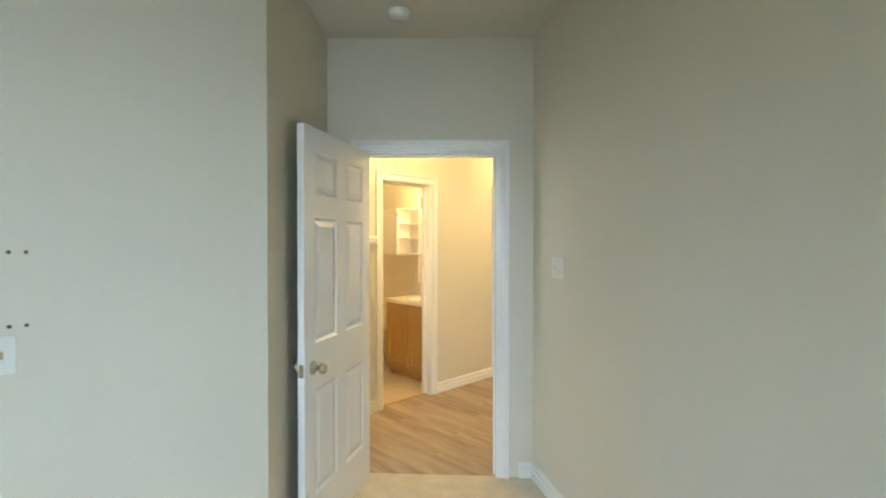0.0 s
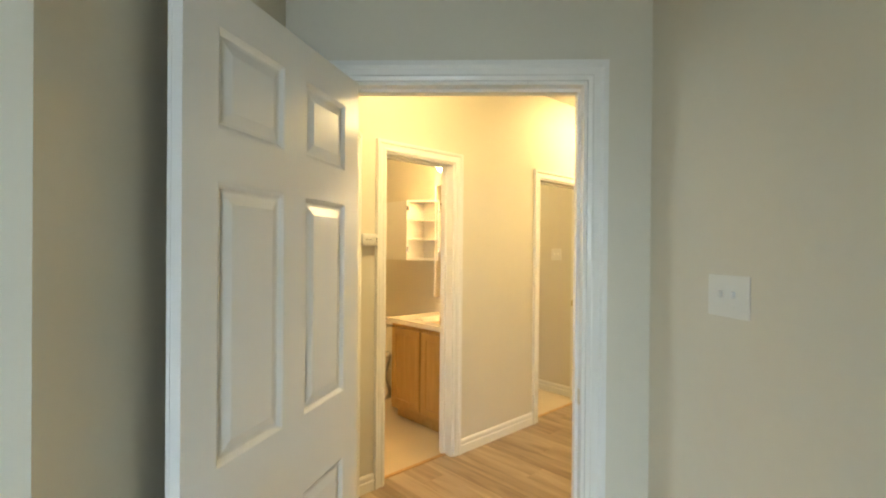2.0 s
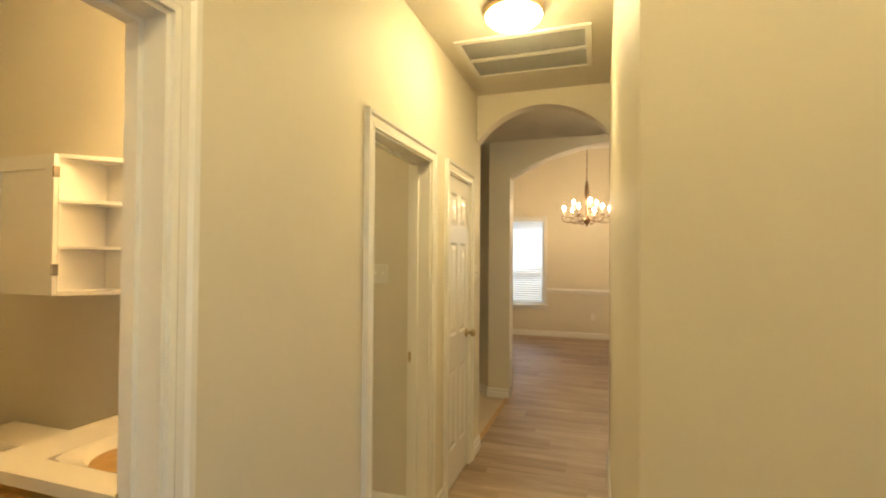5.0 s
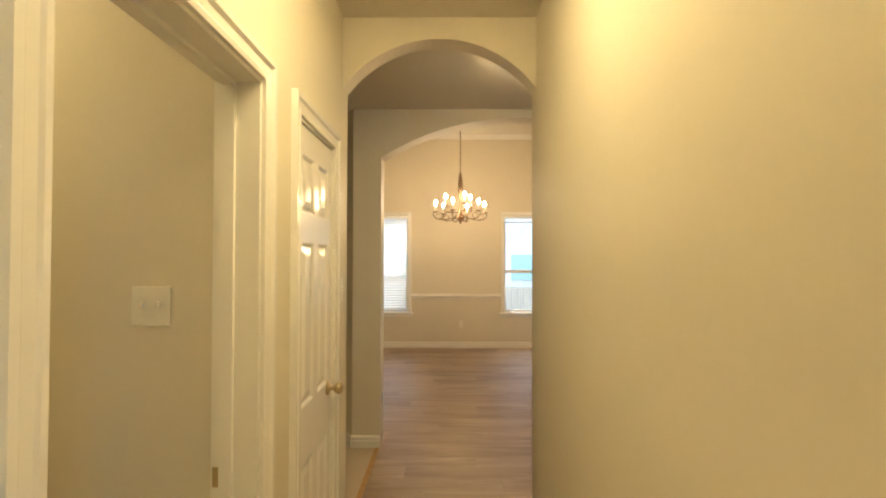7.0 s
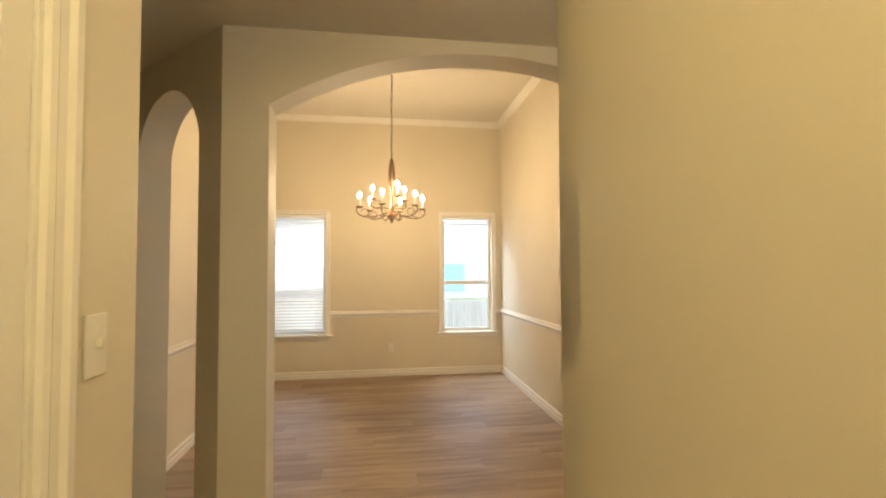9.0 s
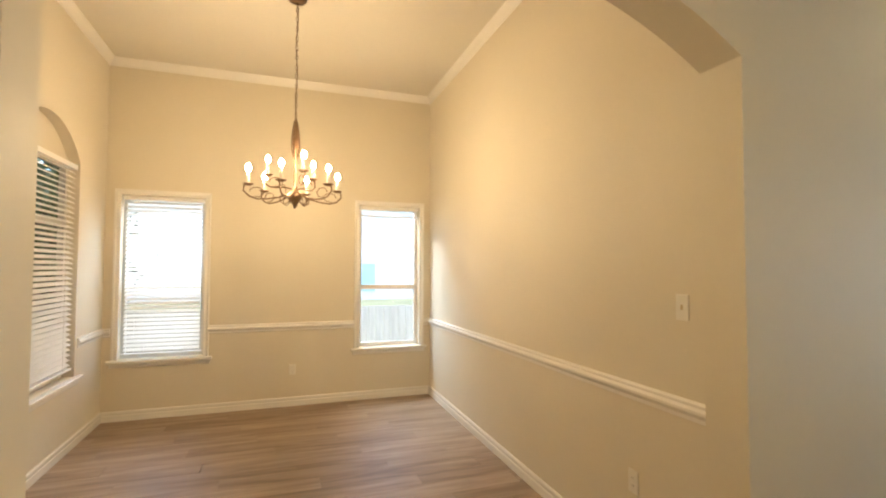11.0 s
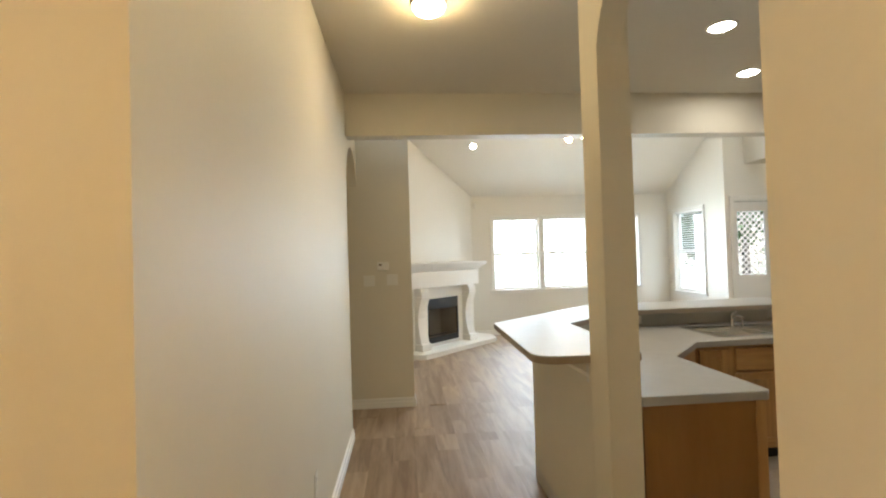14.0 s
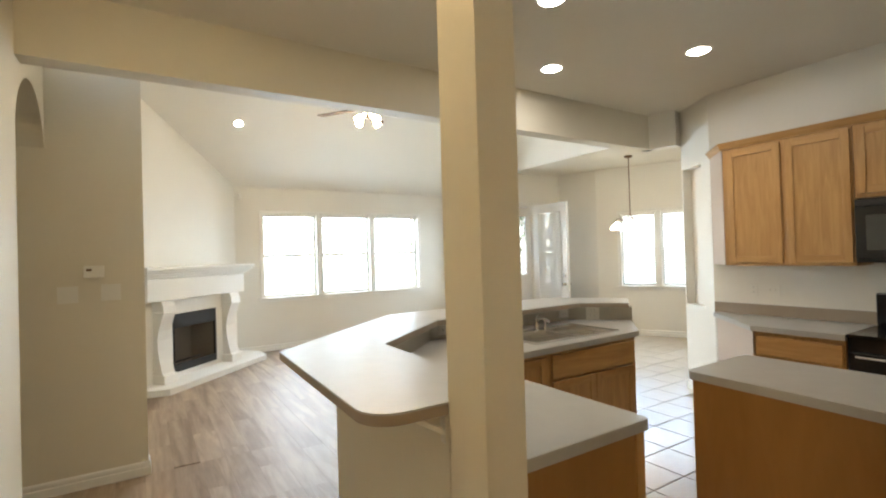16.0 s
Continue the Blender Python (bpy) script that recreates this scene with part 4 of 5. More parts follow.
ob = thing("sink_counter", pose(0, 0, 0), "grey laminate kitchen counter bent round the sink corner", "counter")
for nm, z0, z1, mt in (("worktop", 0.905, 0.91, M_LAM), ("edge_band", 0.868, 0.904, M_LAM)):
    bm = bmesh.new()
    prism(bm, [(3.43, -0.10), (3.43, -0.70), (3.45, -0.72), (4.20, -0.72), (4.62, -1.12), (4.63, -1.38), (5.44, -1.38), (5.41, -0.93), (4.61, -0.10)], z0, z1)
    prism(bm, [(4.63, -1.38), (4.65, -2.24), (4.75, -2.24), (4.75, -1.38)], z0, z1)
    prism(bm, [(5.22, -1.38), (5.22, -2.24), (5.46, -2.24), (5.44, -1.38)], z0, z1)
    prism(bm, [(4.65, -2.24), (4.66, -2.38), (5.06, -2.82), (5.46, -2.45), (5.46, -2.24)], z0, z1)
    part(nm, bm, mt, ob)
ob = thing("kitchen_sink", pose(4.74, -2.25, 0.911), "stainless steel double-bowl sink set into the counter", "sink")
bm = bmesh.new()
for x0, y0, x1, y1 in ((0, 0, 0.03, 0.88), (0.40, 0, 0.49, 0.88), (0.03, 0, 0.40, 0.03), (0.03, 0.85, 0.40, 0.88), (0.03, 0.42, 0.40, 0.46)):
    box(bm, x0, y0, 0, x1, y1, 0.011)
part("rim", bm, M_STEEL, ob)
for y0, y1 in ((0.03, 0.42), (0.46, 0.85)):
    bm = bmesh.new()
    rings = []
    for z, i in ((0.004, 0.0), (-0.02, 0.006), (-0.14, 0.02), (-0.155, 0.05)):
        rings.append([bm.verts.new(c) for c in ((0.03 + i, y0 + i, z), (0.40 - i, y0 + i, z), (0.40 - i, y1 - i, z), (0.03 + i, y1 - i, z))])
    for a, b in zip(rings, rings[1:]):
        for k in range(4):
            bm.faces.new((a[k], a[(k + 1) % 4], b[(k + 1) % 4], b[k]))
    bm.faces.new(rings[-1])
    bowl = part("bowl", bm, M_STEEL, ob)
    part("drain", turned(bmesh.new(), [(0, -0.150), (0.03, -0.150), (0.042, -0.1535), (0.042, -0.1545), (0, -0.1545)], 16), M_DULLBLACK, bowl, "dark sink drain", m=pose(0.215, (y0 + y1) / 2, 0))
tap = thing("kitchen_tap", pose(5.20, -1.81, 0.917) @ Matrix.Diagonal((0.72, 0.72, 0.6, 1)), "brushed nickel kitchen tap behind the sink", "tap")
bm = turned(bmesh.new(), [(0, 0), (0.028, 0), (0.028, 0.01), (0.02, 0.02), (0.017, 0.12), (0.02, 0.14), (0, 0.15)], 16)
part("body", bm, M_NICKEL, tap, smooth=True)
part("spout", tube(bmesh.new(), [(0, 0, 0.11), (-0.06, 0, 0.15), (-0.14, 0, 0.155), (-0.19, 0, 0.135), (-0.20, 0, 0.11)], 0.012, 10), M_NICKEL, tap, smooth=True)
part("lever", tube(bmesh.new(), [(0, 0, 0.145), (0.01, -0.02, 0.175), (-0.02, -0.05, 0.20)], 0.007, 8), M_NICKEL, tap, smooth=True)
bm = turned(bmesh.new(), [(0, 0), (0.018, 0), (0.018, 0.015), (0.011, 0.03), (0.011, 0.10), (0.015, 0.12), (0, 0.125)], 12)
part("sprayer", bm, M_NICKEL, tap, smooth=True, m=pose(0.0, -0.13, 0))

ob = thing("base_cabinet", pose(0, 0, 0), "oak peninsula base cabinet with a plain end panel", "cabinet")
part("body", prism(bmesh.new(), [(3.47, -0.12), (3.47, -0.68), (4.18, -0.68), (4.58, -1.08), (5.38, -0.95), (4.60, -0.12)], 0.0, 0.867), M_OAKZ, ob)
part("end_panel", boxed(3.455, -0.69, 0.0, 3.469, -0.115, 0.866), M_VENEER, ob)
part("end_post", boxed(3.450, -0.705, 0.0, 3.468, -0.655, 0.866, 0.003), M_OAKZ, ob)
ob = thing("sink_cabinet", pose(0, 0, 0), "oak sink base cabinet with drawer front and panelled doors", "cabinet")
bm = prism(bmesh.new(), [(4.67, -1.14), (4.69, -2.36), (5.05, -2.76), (5.40, -2.45), (5.38, -1.0)], 0.10, 0.866)
bm.faces.remove(max(bm.faces, key=lambda f: f.calc_center_median().z))  # open above, for the bowls
part("body", bm, M_OAKZ, ob)
part("toe_kick", prism(bmesh.new(), [(4.74, -1.16), (4.76, -2.32), (5.05, -2.66), (5.36, -2.40), (5.34, -1.05)], 0.0, 0.099), M_DULLBLACK, ob, "dark toe kick")
for y0, w, z0, h in ((-1.16, 0.22, 0.13, 0.71), (-1.44, 0.86, 0.68, 0.165), (-1.44, 0.42, 0.13, 0.53), (-1.88, 0.42, 0.13, 0.53)):
    cab_door(ob, pose(4.672 + 0.016 * (-1.14 - y0), y0, z0, 0, 0, -91), w, h, name="door" if h > 0.3 else "drawer_front")

ISL = [(1.8, -2.09), (3.735, -2.09), (3.75, -2.07), (3.75, -1.51), (3.73, -1.485), (1.8, -1.36)]
ob = thing("island_counter", pose(0, 0, 0), "grey laminate counter top on the oak island", "counter")
part("worktop", prism(bmesh.new(), ISL, 0.905, 0.91), M_LAM, ob)
part("edge_band", prism(bmesh.new(), ISL, 0.868, 0.904), M_LAM, ob)
ob = thing("kitchen_island", pose(0, 0, 0), "oak kitchen island with a plain wooden back", "cabinet")
part("body", prism(bmesh.new(), [(1.82, -2.06), (3.70, -2.06), (3.70, -1.52), (1.82, -1.395)], 0.0, 0.867), M_OAKZ, ob)
m, ln = along((3.715, -1.50), (1.82, -1.375))
part("back_panel", boxed(0.0, -0.012, 0.0, ln, 0.0, 0.866), M_VENEER, ob, "plain oak-veneer panel", m=m @ pose(0, 0.0, 0))
part("corner_post", boxed(3.70, -1.54, 0.0, 3.722, -1.497, 0.866, 0.003), M_OAKZ, ob)

ob = thing("wall_cabinet", pose(0, 0, 0), "honey oak wall cabinet with two panelled doors and crown", "cabinet")
part("body", prism(bmesh.new(), [(3.652, -3.868), (4.86, -3.868), (4.58, -3.54), (3.652, -3.54)], 1.375, 2.42), M_OAKZ, ob)
m, ln = along((4.575, -3.535), (4.855, -3.86))
part("end_panel", boxed(0.004, 0.0, 1.376, ln, 0.006, 2.419), M_ENDPANEL, ob, "tan laminate side panel, its colour darkened for shade", m=m)
m2, ln2 = along((4.575, -3.54), (3.652, -3.54))
for x0, w in ((0.035, 0.42), (0.49, 0.42)):
    cab_door(ob, pose(4.575 - x0, -3.54, 1.40, 0, 0, 180) @ pose(0, 0, 0, 0, 0, 0), w, 0.985)
moulding("crown", (4.86, -3.87), (4.575, -3.54), [(0, 0), (0.012, 0.0), (0.02, 0.02), (0.04, 0.045), (0.045, 0.055), (0, 0.055)], 2.41, "", mat=M_OAKX, kind="x").parent = ob
moulding("crown", (4.595, -3.54), (2.88, -3.54), [(0, 0), (0.012, 0.0), (0.02, 0.02), (0.04, 0.045), (0.045, 0.055), (0, 0.055)], 2.41, "", mat=M_OAKX, kind="x").parent = ob
ob = thing("short_wall_cabinet", pose(0, 0, 0), "short honey oak wall cabinet above the microwave", "cabinet")
part("body", boxed(2.88, -3.868, 1.87, 3.648, -3.54, 2.42), M_OAKZ, ob)
for x0 in (3.63, 3.25):
    cab_door(ob, pose(x0, -3.54, 1.90, 0, 0, 180), 0.36, 0.485)
ob = thing("microwave", pose(2.885, -3.868, 1.40), "black over-the-range microwave oven", "microwave")
part("body", boxed(0, 0, 0, 0.76, 0.36, 0.46, 0.006), M_BLACK, ob)
part("door", boxed(0.16, 0.361, 0.03, 0.755, 0.385, 0.40, 0.006), M_BLACK, ob)
part("window", boxed(0.26, 0.386, 0.09, 0.69, 0.389, 0.34), material("smoked_glass", (0.06, 0.06, 0.055), 0.12), ob, "smoked glass window")
part("vent_grille", boxed(0.01, 0.361, 0.41, 0.75, 0.375, 0.452), M_DULLBLACK, ob)
ob = thing("kitchen_range", pose(2.88, -3.86, 0), "black electric range with glossy glass top", "stove")
part("body", boxed(0, 0.02, 0.02, 0.745, 0.64, 0.90, 0.005), M_BLACK, ob)
part("glass_top", boxed(-0.002, 0.02, 0.901, 0.747, 0.66, 0.918, 0.004), M_BLACK, ob)
part("backguard", boxed(0, 0.0, 0.919, 0.745, 0.07, 1.16, 0.01), M_BLACK, ob)
part("oven_door", boxed(0.02, 0.641, 0.20, 0.725, 0.665, 0.80, 0.008), M_BLACK, ob)
part("oven_handle", tube(bmesh.new(), [(0.06, 0.667, 0.775), (0.06, 0.70, 0.775), (0.685, 0.70, 0.775), (0.685, 0.667, 0.775)], 0.009, 8), M_STEEL, ob)
ob = thing("range_counter", pose(0, 0, 0), "grey laminate counter with low splash strip beside the range", "counter")
P = [(3.632, -3.20), (4.24, -3.20), (4.86, -3.82), (4.86, -3.868), (3.632, -3.868)]
part("worktop", prism(bmesh.new(), P, 0.905, 0.91), M_LAM, ob)
part("edge_band", prism(bmesh.new(), P, 0.868, 0.904), M_LAM, ob)
part("splash_strip", boxed(3.632, -3.867, 0.911, 4.86, -3.848, 1.01, 0.002), M_LAMEDGE, ob)
ob = thing("range_cabinet", pose(0, 0, 0), "oak base cabinet with a drawer beside the range", "cabinet")
part("body", prism(bmesh.new(), [(3.64, -3.24), (4.22, -3.24), (4.82, -3.84), (4.82, -3.866), (3.64, -3.866)], 0.0, 0.867), M_OAKZ, ob)
cab_door(ob, pose(4.20, -3.24, 0.685, 0, 0, 180), 0.545, 0.145, name="drawer_front")
cab_door(ob, pose(4.20, -3.24, 0.12, 0, 0, 180), 0.545, 0.545)
m, ln = along((4.225, -3.235), (4.825, -3.835))
part("end_panel", boxed(0.004, -0.0, 0.0, ln, 0.006, 0.866), M_ENDPANEL, ob, "tan laminate side panel, its colour darkened for shade", m=m @ pose(0, 0.003, 0))

# ---- fireplace ----
FP = pose(9.61, 0.30, 0, 0, 0, -45)
ob = thing("fireplace", FP, "white cast-stone fireplace with curved legs and black firebox", "fireplace")
part("hearth", prism(bmesh.new(), [(-0.86, -0.37), (1.06, -0.37), (1.32, -0.08), (1.32, 0.31), (-1.1, 0.31), (-1.05, -0.10)], 0.0, 0.075), M_STONE, ob)
bm = bmesh.new()
for x0, x1, z0, z1 in ((-0.86, -0.405, 0.076, 1.10), (0.405, 0.86, 0.076, 1.10), (-0.405, 0.405, 0.885, 1.10), (-0.405, 0.405, 0.076, 0.135)):
    box(bm, x0, 0.0, z0, x1, 0.31, z1)
part("surround", bm, M_STONE, ob)
part("frieze", boxed(-0.90, -0.12, 1.08, 0.90, 0.315, 1.355, 0.008), M_STONE, ob)
bm = bmesh.new()
for e, z0, z1 in ((0.02, 1.356, 1.385), (0.05, 1.386, 1.42), (0.09, 1.421, 1.45), (0.115, 1.451, 1.495)):
    box(bm, -0.90 - e, -0.12 - e, z0, 0.90 + e, 0.316, z1, 0.006)
part("mantel_shelf", bm, M_STONE, ob)
for x0 in (-0.72, 0.53):
    zs = [0.076, 0.18, 0.20, 0.26, 0.36, 0.48, 0.60, 0.72, 0.82, 0.90, 0.96, 1.02, 1.079]
    ys = [-0.16, -0.16, -0.135, -0.12, -0.095, -0.075, -0.07, -0.09, -0.125, -0.155, -0.17, -0.165, -0.14]
    bm = bmesh.new()
    side = [(0.001, 0.076)] + list(zip(ys, zs)) + [(0.001, 1.079)]
    a, b = [bm.verts.new((x0, y, z)) for y, z in side], [bm.verts.new((x0 + 0.19, y, z)) for y, z in side]
    n = len(side)
    for i in range(n):
        bm.faces.new((a[i], a[(i + 1) % n], b[(i + 1) % n], b[i]))
    bm.faces.new(a[::-1]), bm.faces.new(b)
    leg = part("leg", bm, M_STONE, ob)
    part("foot_block", boxed(x0 - 0.015, -0.175, 0.0762, x0 + 0.205, -0.002, 0.185, 0.006), M_STONE, leg)
    part("collar", boxed(x0 - 0.008, -0.178, 0.925, x0 + 0.198, -0.003, 0.95, 0.006), M_STONE, leg)
bm = bmesh.new()
for c in (((-0.40, 0.02, 0.14), (-0.26, 0.30, 0.14), (-0.26, 0.30, 0.88), (-0.40, 0.02, 0.88)), ((0.40, 0.02, 0.14), (0.26, 0.30, 0.14), (0.26, 0.30, 0.88), (0.40, 0.02, 0.88)),
          ((-0.26, 0.30, 0.14), (0.26, 0.30, 0.14), (0.26, 0.30, 0.88), (-0.26, 0.30, 0.88)), ((-0.40, 0.02, 0.14), (0.40, 0.02, 0.14), (0.26, 0.30, 0.14), (-0.26, 0.30, 0.14))):
    bm.faces.new([bm.verts.new(v) for v in c])
part("firebox", bm, M_LOGPANEL, ob, "sooty brown firebox lining")
bm = boxed(-0.40, -0.004, 0.70, 0.40, 0.02, 0.884)
box(bm, -0.40, -0.004, 0.136, 0.40, 0.02, 0.23)
box(bm, -0.404, -0.003, 0.23, -0.375, 0.02, 0.70)
box(bm, 0.375, -0.003, 0.23, 0.404, 0.02, 0.70)
part("metal_front", bm, M_DULLBLACK, ob, "black sheet-metal front")
part("grate", tube(bmesh.new(), [(-0.22, 0.12, 0.24), (0.22, 0.12, 0.24)], 0.012), M_DULLBLACK, ob)

# ---- patio door ----
ob = doorway("door_frame_6", (9.15, -4.6), (9.15, -6.2), 0.14, 0.96, 0.15, 2.44, "tall white patio door lining with moulded trim", far=False)
ob = thing("storm_door", pose(9.26, -4.76, 0, 0, 0, -90), "white storm door, closed, with a half glass pane", "door")
bm = bmesh.new()
for x0, x1, z0, z1 in ((0, 0.13, 0.02, 2.40), (0.65, 0.78, 0.02, 2.40), (0.13, 0.65, 0.02, 1.12), (0.13, 0.65, 2.24, 2.40)):
    box(bm, x0, 0, z0, x1, 0.03, z1)
part("door_body", bm, M_DOOR, ob)
part("pane", boxed(0.13, 0.012, 1.12, 0.65, 0.016, 2.24), M_GLASS, ob).visible_shadow = False
ob = thing("patio_door", pose(9.12, -5.47, 0.01, 0, 0, 180), "white full-glass patio door standing open, with a blind", "door")
bm = bmesh.new()
for x0, x1, z0, z1 in ((0, 0.13, 0, 2.42), (0.72, 0.85, 0, 2.42), (0.13, 0.72, 0, 0.30), (0.13, 0.72, 2.26, 2.42)):
    box(bm, x0, 0, z0, x1, 0.045, z1)
part("door_body", bm, M_DOOR, ob)
part("pane", boxed(0.13, 0.02, 0.30, 0.72, 0.025, 2.26), M_GLASS, ob).visible_shadow = False
me = mesh_of("blind_slat", boxed(0.14, -0.014, -0.001, 0.71, 0.014, 0.001), M_BLIND)
for k in range(50):
    s = new("blind_slat", me)
    s.parent, s.matrix_basis = ob, pose(0, -0.018, 2.22 - k * 0.037, 58, 0, 0)
for y, rx in ((0.0, 90), (0.045, -90)):
    bm = turned(bmesh.new(), [(0, 0), (0.03, 0), (0.028, 0.008), (0.012, 0.012), (0.011, 0.03), (0.026, 0.045), (0.026, 0.06), (0, 0.068)], 16)
    part("door_knob", bm, M_NICKEL, ob, smooth=True, m=pose(0.785, y, 0.95, rx, 0, 0))
    bm = turned(bmesh.new(), [(0, 0), (0.028, 0), (0.026, 0.012), (0, 0.016)], 16)
    part("deadbolt", bm, M_NICKEL, ob, smooth=True, m=pose(0.785, y, 1.10, rx, 0, 0))

# ---- bathroom ----
ob = thing("vanity_cabinet", pose(-0.92, -2.68, 0), "oak bathroom vanity with panelled doors", "cabinet")
part("body", boxed(0, 0.0, 0.09, 0.79, 0.535, 0.82), M_VANITY, ob)
part("toe_kick", boxed(0.01, 0.06, 0.0, 0.78, 0.53, 0.089), M_VANITY, ob)
for x0 in (0.02, 0.41):
    cab_door(ob, pose(x0, 0, 0.13), 0.365, 0.655, M_VANITY)
ob = thing("vanity_counter", pose(-0.945, -2.705, 0.82), "cream cultured-marble vanity top with moulded basin", "counter")
bm = bmesh.new()
box(bm, 0, 0, 0, 0.825, 0.10, 0.038)
box(bm, 0, 0.46, 0, 0.825, 0.56, 0.038)
box(bm, 0, 0.10, 0, 0.19, 0.46, 0.038)
box(bm, 0.63, 0.10, 0, 0.825, 0.46, 0.038)
part("slab", bm, M_PORC, ob)
bm = bmesh.new()
rings = []
for q, z in ((1.0, 0.037), (0.93, 0.03), (0.8, -0.02), (0.5, -0.07), (0.15, -0.085)):
    rings.append([bm.verts.new((0.41 + 0.22 * q * max(-1, min(1, 1.3 * math.cos(a) if q == 1.0 else math.cos(a))), 0.28 + 0.18 * q * max(-1, min(1, 1.3 * math.sin(a) if q == 1.0 else math.sin(a))), z)) for a in [k * math.pi / 12 for k in range(24)]])
for a, b in zip(rings, rings[1:]):
    for k in range(24):
        bm.faces.new((a[k], a[(k + 1) % 24], b[(k + 1) % 24], b[k]))
bm.faces.new(rings[-1])
part("basin", bm, M_PORC, ob, smooth=True)
part("splash_lip", boxed(0, 0.545, 0.039, 0.825, 0.563, 0.13, 0.004), M_PORC, ob)
ob = thing("vanity_mirror", pose(-0.95, -2.152, 1.0), "frameless wall mirror above the vanity", "mirror")
part("glass", boxed(0, 0, 0, 0.80, 0.008, 1.05), M_MIRROR, ob)
part("side_channel", boxed(-0.02, -0.008, -0.0, -0.001, 0.01, 1.05, 0.002), M_TRIM, ob)
ob = thing("vanity_light", pose(-0.55, -2.145, 2.20), "vanity light bar with four lit globes", "wall lamp")
part("bar", boxed(-0.32, -0.03, -0.05, 0.32, 0.0, 0.05, 0.004), M_NICKEL, ob)
for k in range(4):
    bm = bmesh.new()
    bmesh.ops.create_icosphere(bm, subdivisions=2, radius=0.045)
    part("globe", bm, M_VANBULB, ob, "lit globe bulb", True, pose(-0.24 + 0.16 * k, -0.085, 0))


def oval(cx, cy, rx, ry, z, n=24, sq=1.0):
    return [(cx + rx * math.copysign(abs(math.cos(a)) ** sq, math.cos(a)), cy + ry * math.copysign(abs(math.sin(a)) ** sq, math.sin(a)), z) for a in [2 * math.pi * k / n for k in range(n)]]


def lofted(bm, rows):
    rings = [[bm.verts.new(c) for c in r] for r in rows]
    for a, b in zip(rings, rings[1:]):
        for k in range(len(a)):
            bm.faces.new((a[k], a[(k + 1) % len(a)], b[(k + 1) % len(a)], b[k]))
    bm.faces.new(rings[0][::-1]), bm.faces.new(rings[-1])
    return bm


ob = thing("toilet", pose(-1.42, -2.16, 0), "cream porcelain toilet with its lid closed", "toilet")
part("bowl", lofted(bmesh.new(), [oval(0, -0.38, 0.11, 0.22, 0.003), oval(0, -0.38, 0.10, 0.19, 0.06), oval(0, -0.40, 0.095, 0.17, 0.18), oval(0, -0.43, 0.14, 0.22, 0.30), oval(0, -0.45, 0.18, 0.245, 0.38), oval(0, -0.45, 0.18, 0.245, 0.40)]), M_PORC, ob, smooth=True)
part("seat", lofted(bmesh.new(), [oval(0, -0.45, 0.185, 0.25, 0.402), oval(0, -0.45, 0.188, 0.253, 0.41), oval(0, -0.45, 0.18, 0.245, 0.418)]), M_PORC, ob, smooth=True)
part("lid", lofted(bmesh.new(), [oval(0, -0.445, 0.183, 0.248, 0.421), oval(0, -0.445, 0.186, 0.25, 0.43), oval(0, -0.445, 0.17, 0.23, 0.442)]), M_PORC, ob, smooth=True)
part("tank", boxed(-0.22, -0.20, 0.38, 0.22, -0.015, 0.70, 0.02), M_PORC, ob)
part("tank_lid", boxed(-0.23, -0.21, 0.702, 0.23, -0.008, 0.74, 0.012), M_PORC, ob)
ob = thing("bathtub", pose(-2.53, -3.73, 0), "cream bathtub with panelled apron along the wall", "bathtub")
bm = bmesh.new()
box(bm, 0.0, 0.0, 0.0, 0.07, 1.57, 0.42)
box(bm, 0.59, 0.0, 0.0, 0.66, 1.57, 0.42)
box(bm, 0.07, 0.0, 0.0, 0.59, 0.08, 0.42)
box(bm, 0.07, 1.49, 0.0, 0.59, 1.57, 0.42)
box(bm, 0.07, 0.08, 0.0, 0.59, 1.49, 0.10)
part("tub_body", bm, M_PORC, ob)
part("rim", boxed(0.585, -0.001, 0.421, 0.675, 1.571, 0.45, 0.01), M_PORC, ob)
bm = boxed(0.002, 1.572, 0.451, 0.66, 1.582, 1.95)
box(bm, 0.002, 0.0, 0.451, 0.012, 1.571, 1.95)
part("shower_surround", bm, M_PORC, ob, "glossy cream shower wall panels")
ob = thing("shower_fittings", pose(-2.27, -2.158, 0), "nickel shower head, valve and tub spout on the wall", "shower")
bm = turned(bmesh.new(), [(0, 0), (0.085, 0), (0.08, 0.012), (0.03, 0.02), (0.028, 0.05), (0, 0.055)], 20)
part("valve", bm, M_NICKEL, ob, smooth=True, m=pose(0, 0, 0.74, 90, 0, 0))
bm = turned(bmesh.new(), [(0, 0), (0.03, 0), (0.03, 0.10), (0.024, 0.13), (0, 0.13)], 14)
part("spout", bm, M_NICKEL, ob, smooth=True, m=pose(-0.05, 0, 0.50, 100, 0, 0))
bm = turned(bmesh.new(), [(0, 0), (0.035, 0), (0.033, 0.012), (0, 0.015)], 14)
part("overflow_plate", bm, M_NICKEL, ob, smooth=True, m=pose(-0.02, -0.08, 0.36, 90, 0, 0))
bm = tube(bmesh.new(), [(0, 0.02, 2.02), (0, -0.06, 2.04), (0, -0.13, 1.99)], 0.009, 8)
turned(bm, [(0, 0), (0.015, 0), (0.02, -0.03), (0.045, -0.06), (0.045, -0.07), (0, -0.07)], 16, pose(0, -0.13, 1.99, -35, 0, 0))
part("shower_head", bm, M_NICKEL, ob, smooth=True)
ob = thing("shower_rod", pose(-1.92, -2.14, 2.0), "curved nickel shower curtain rod", "shower rod")
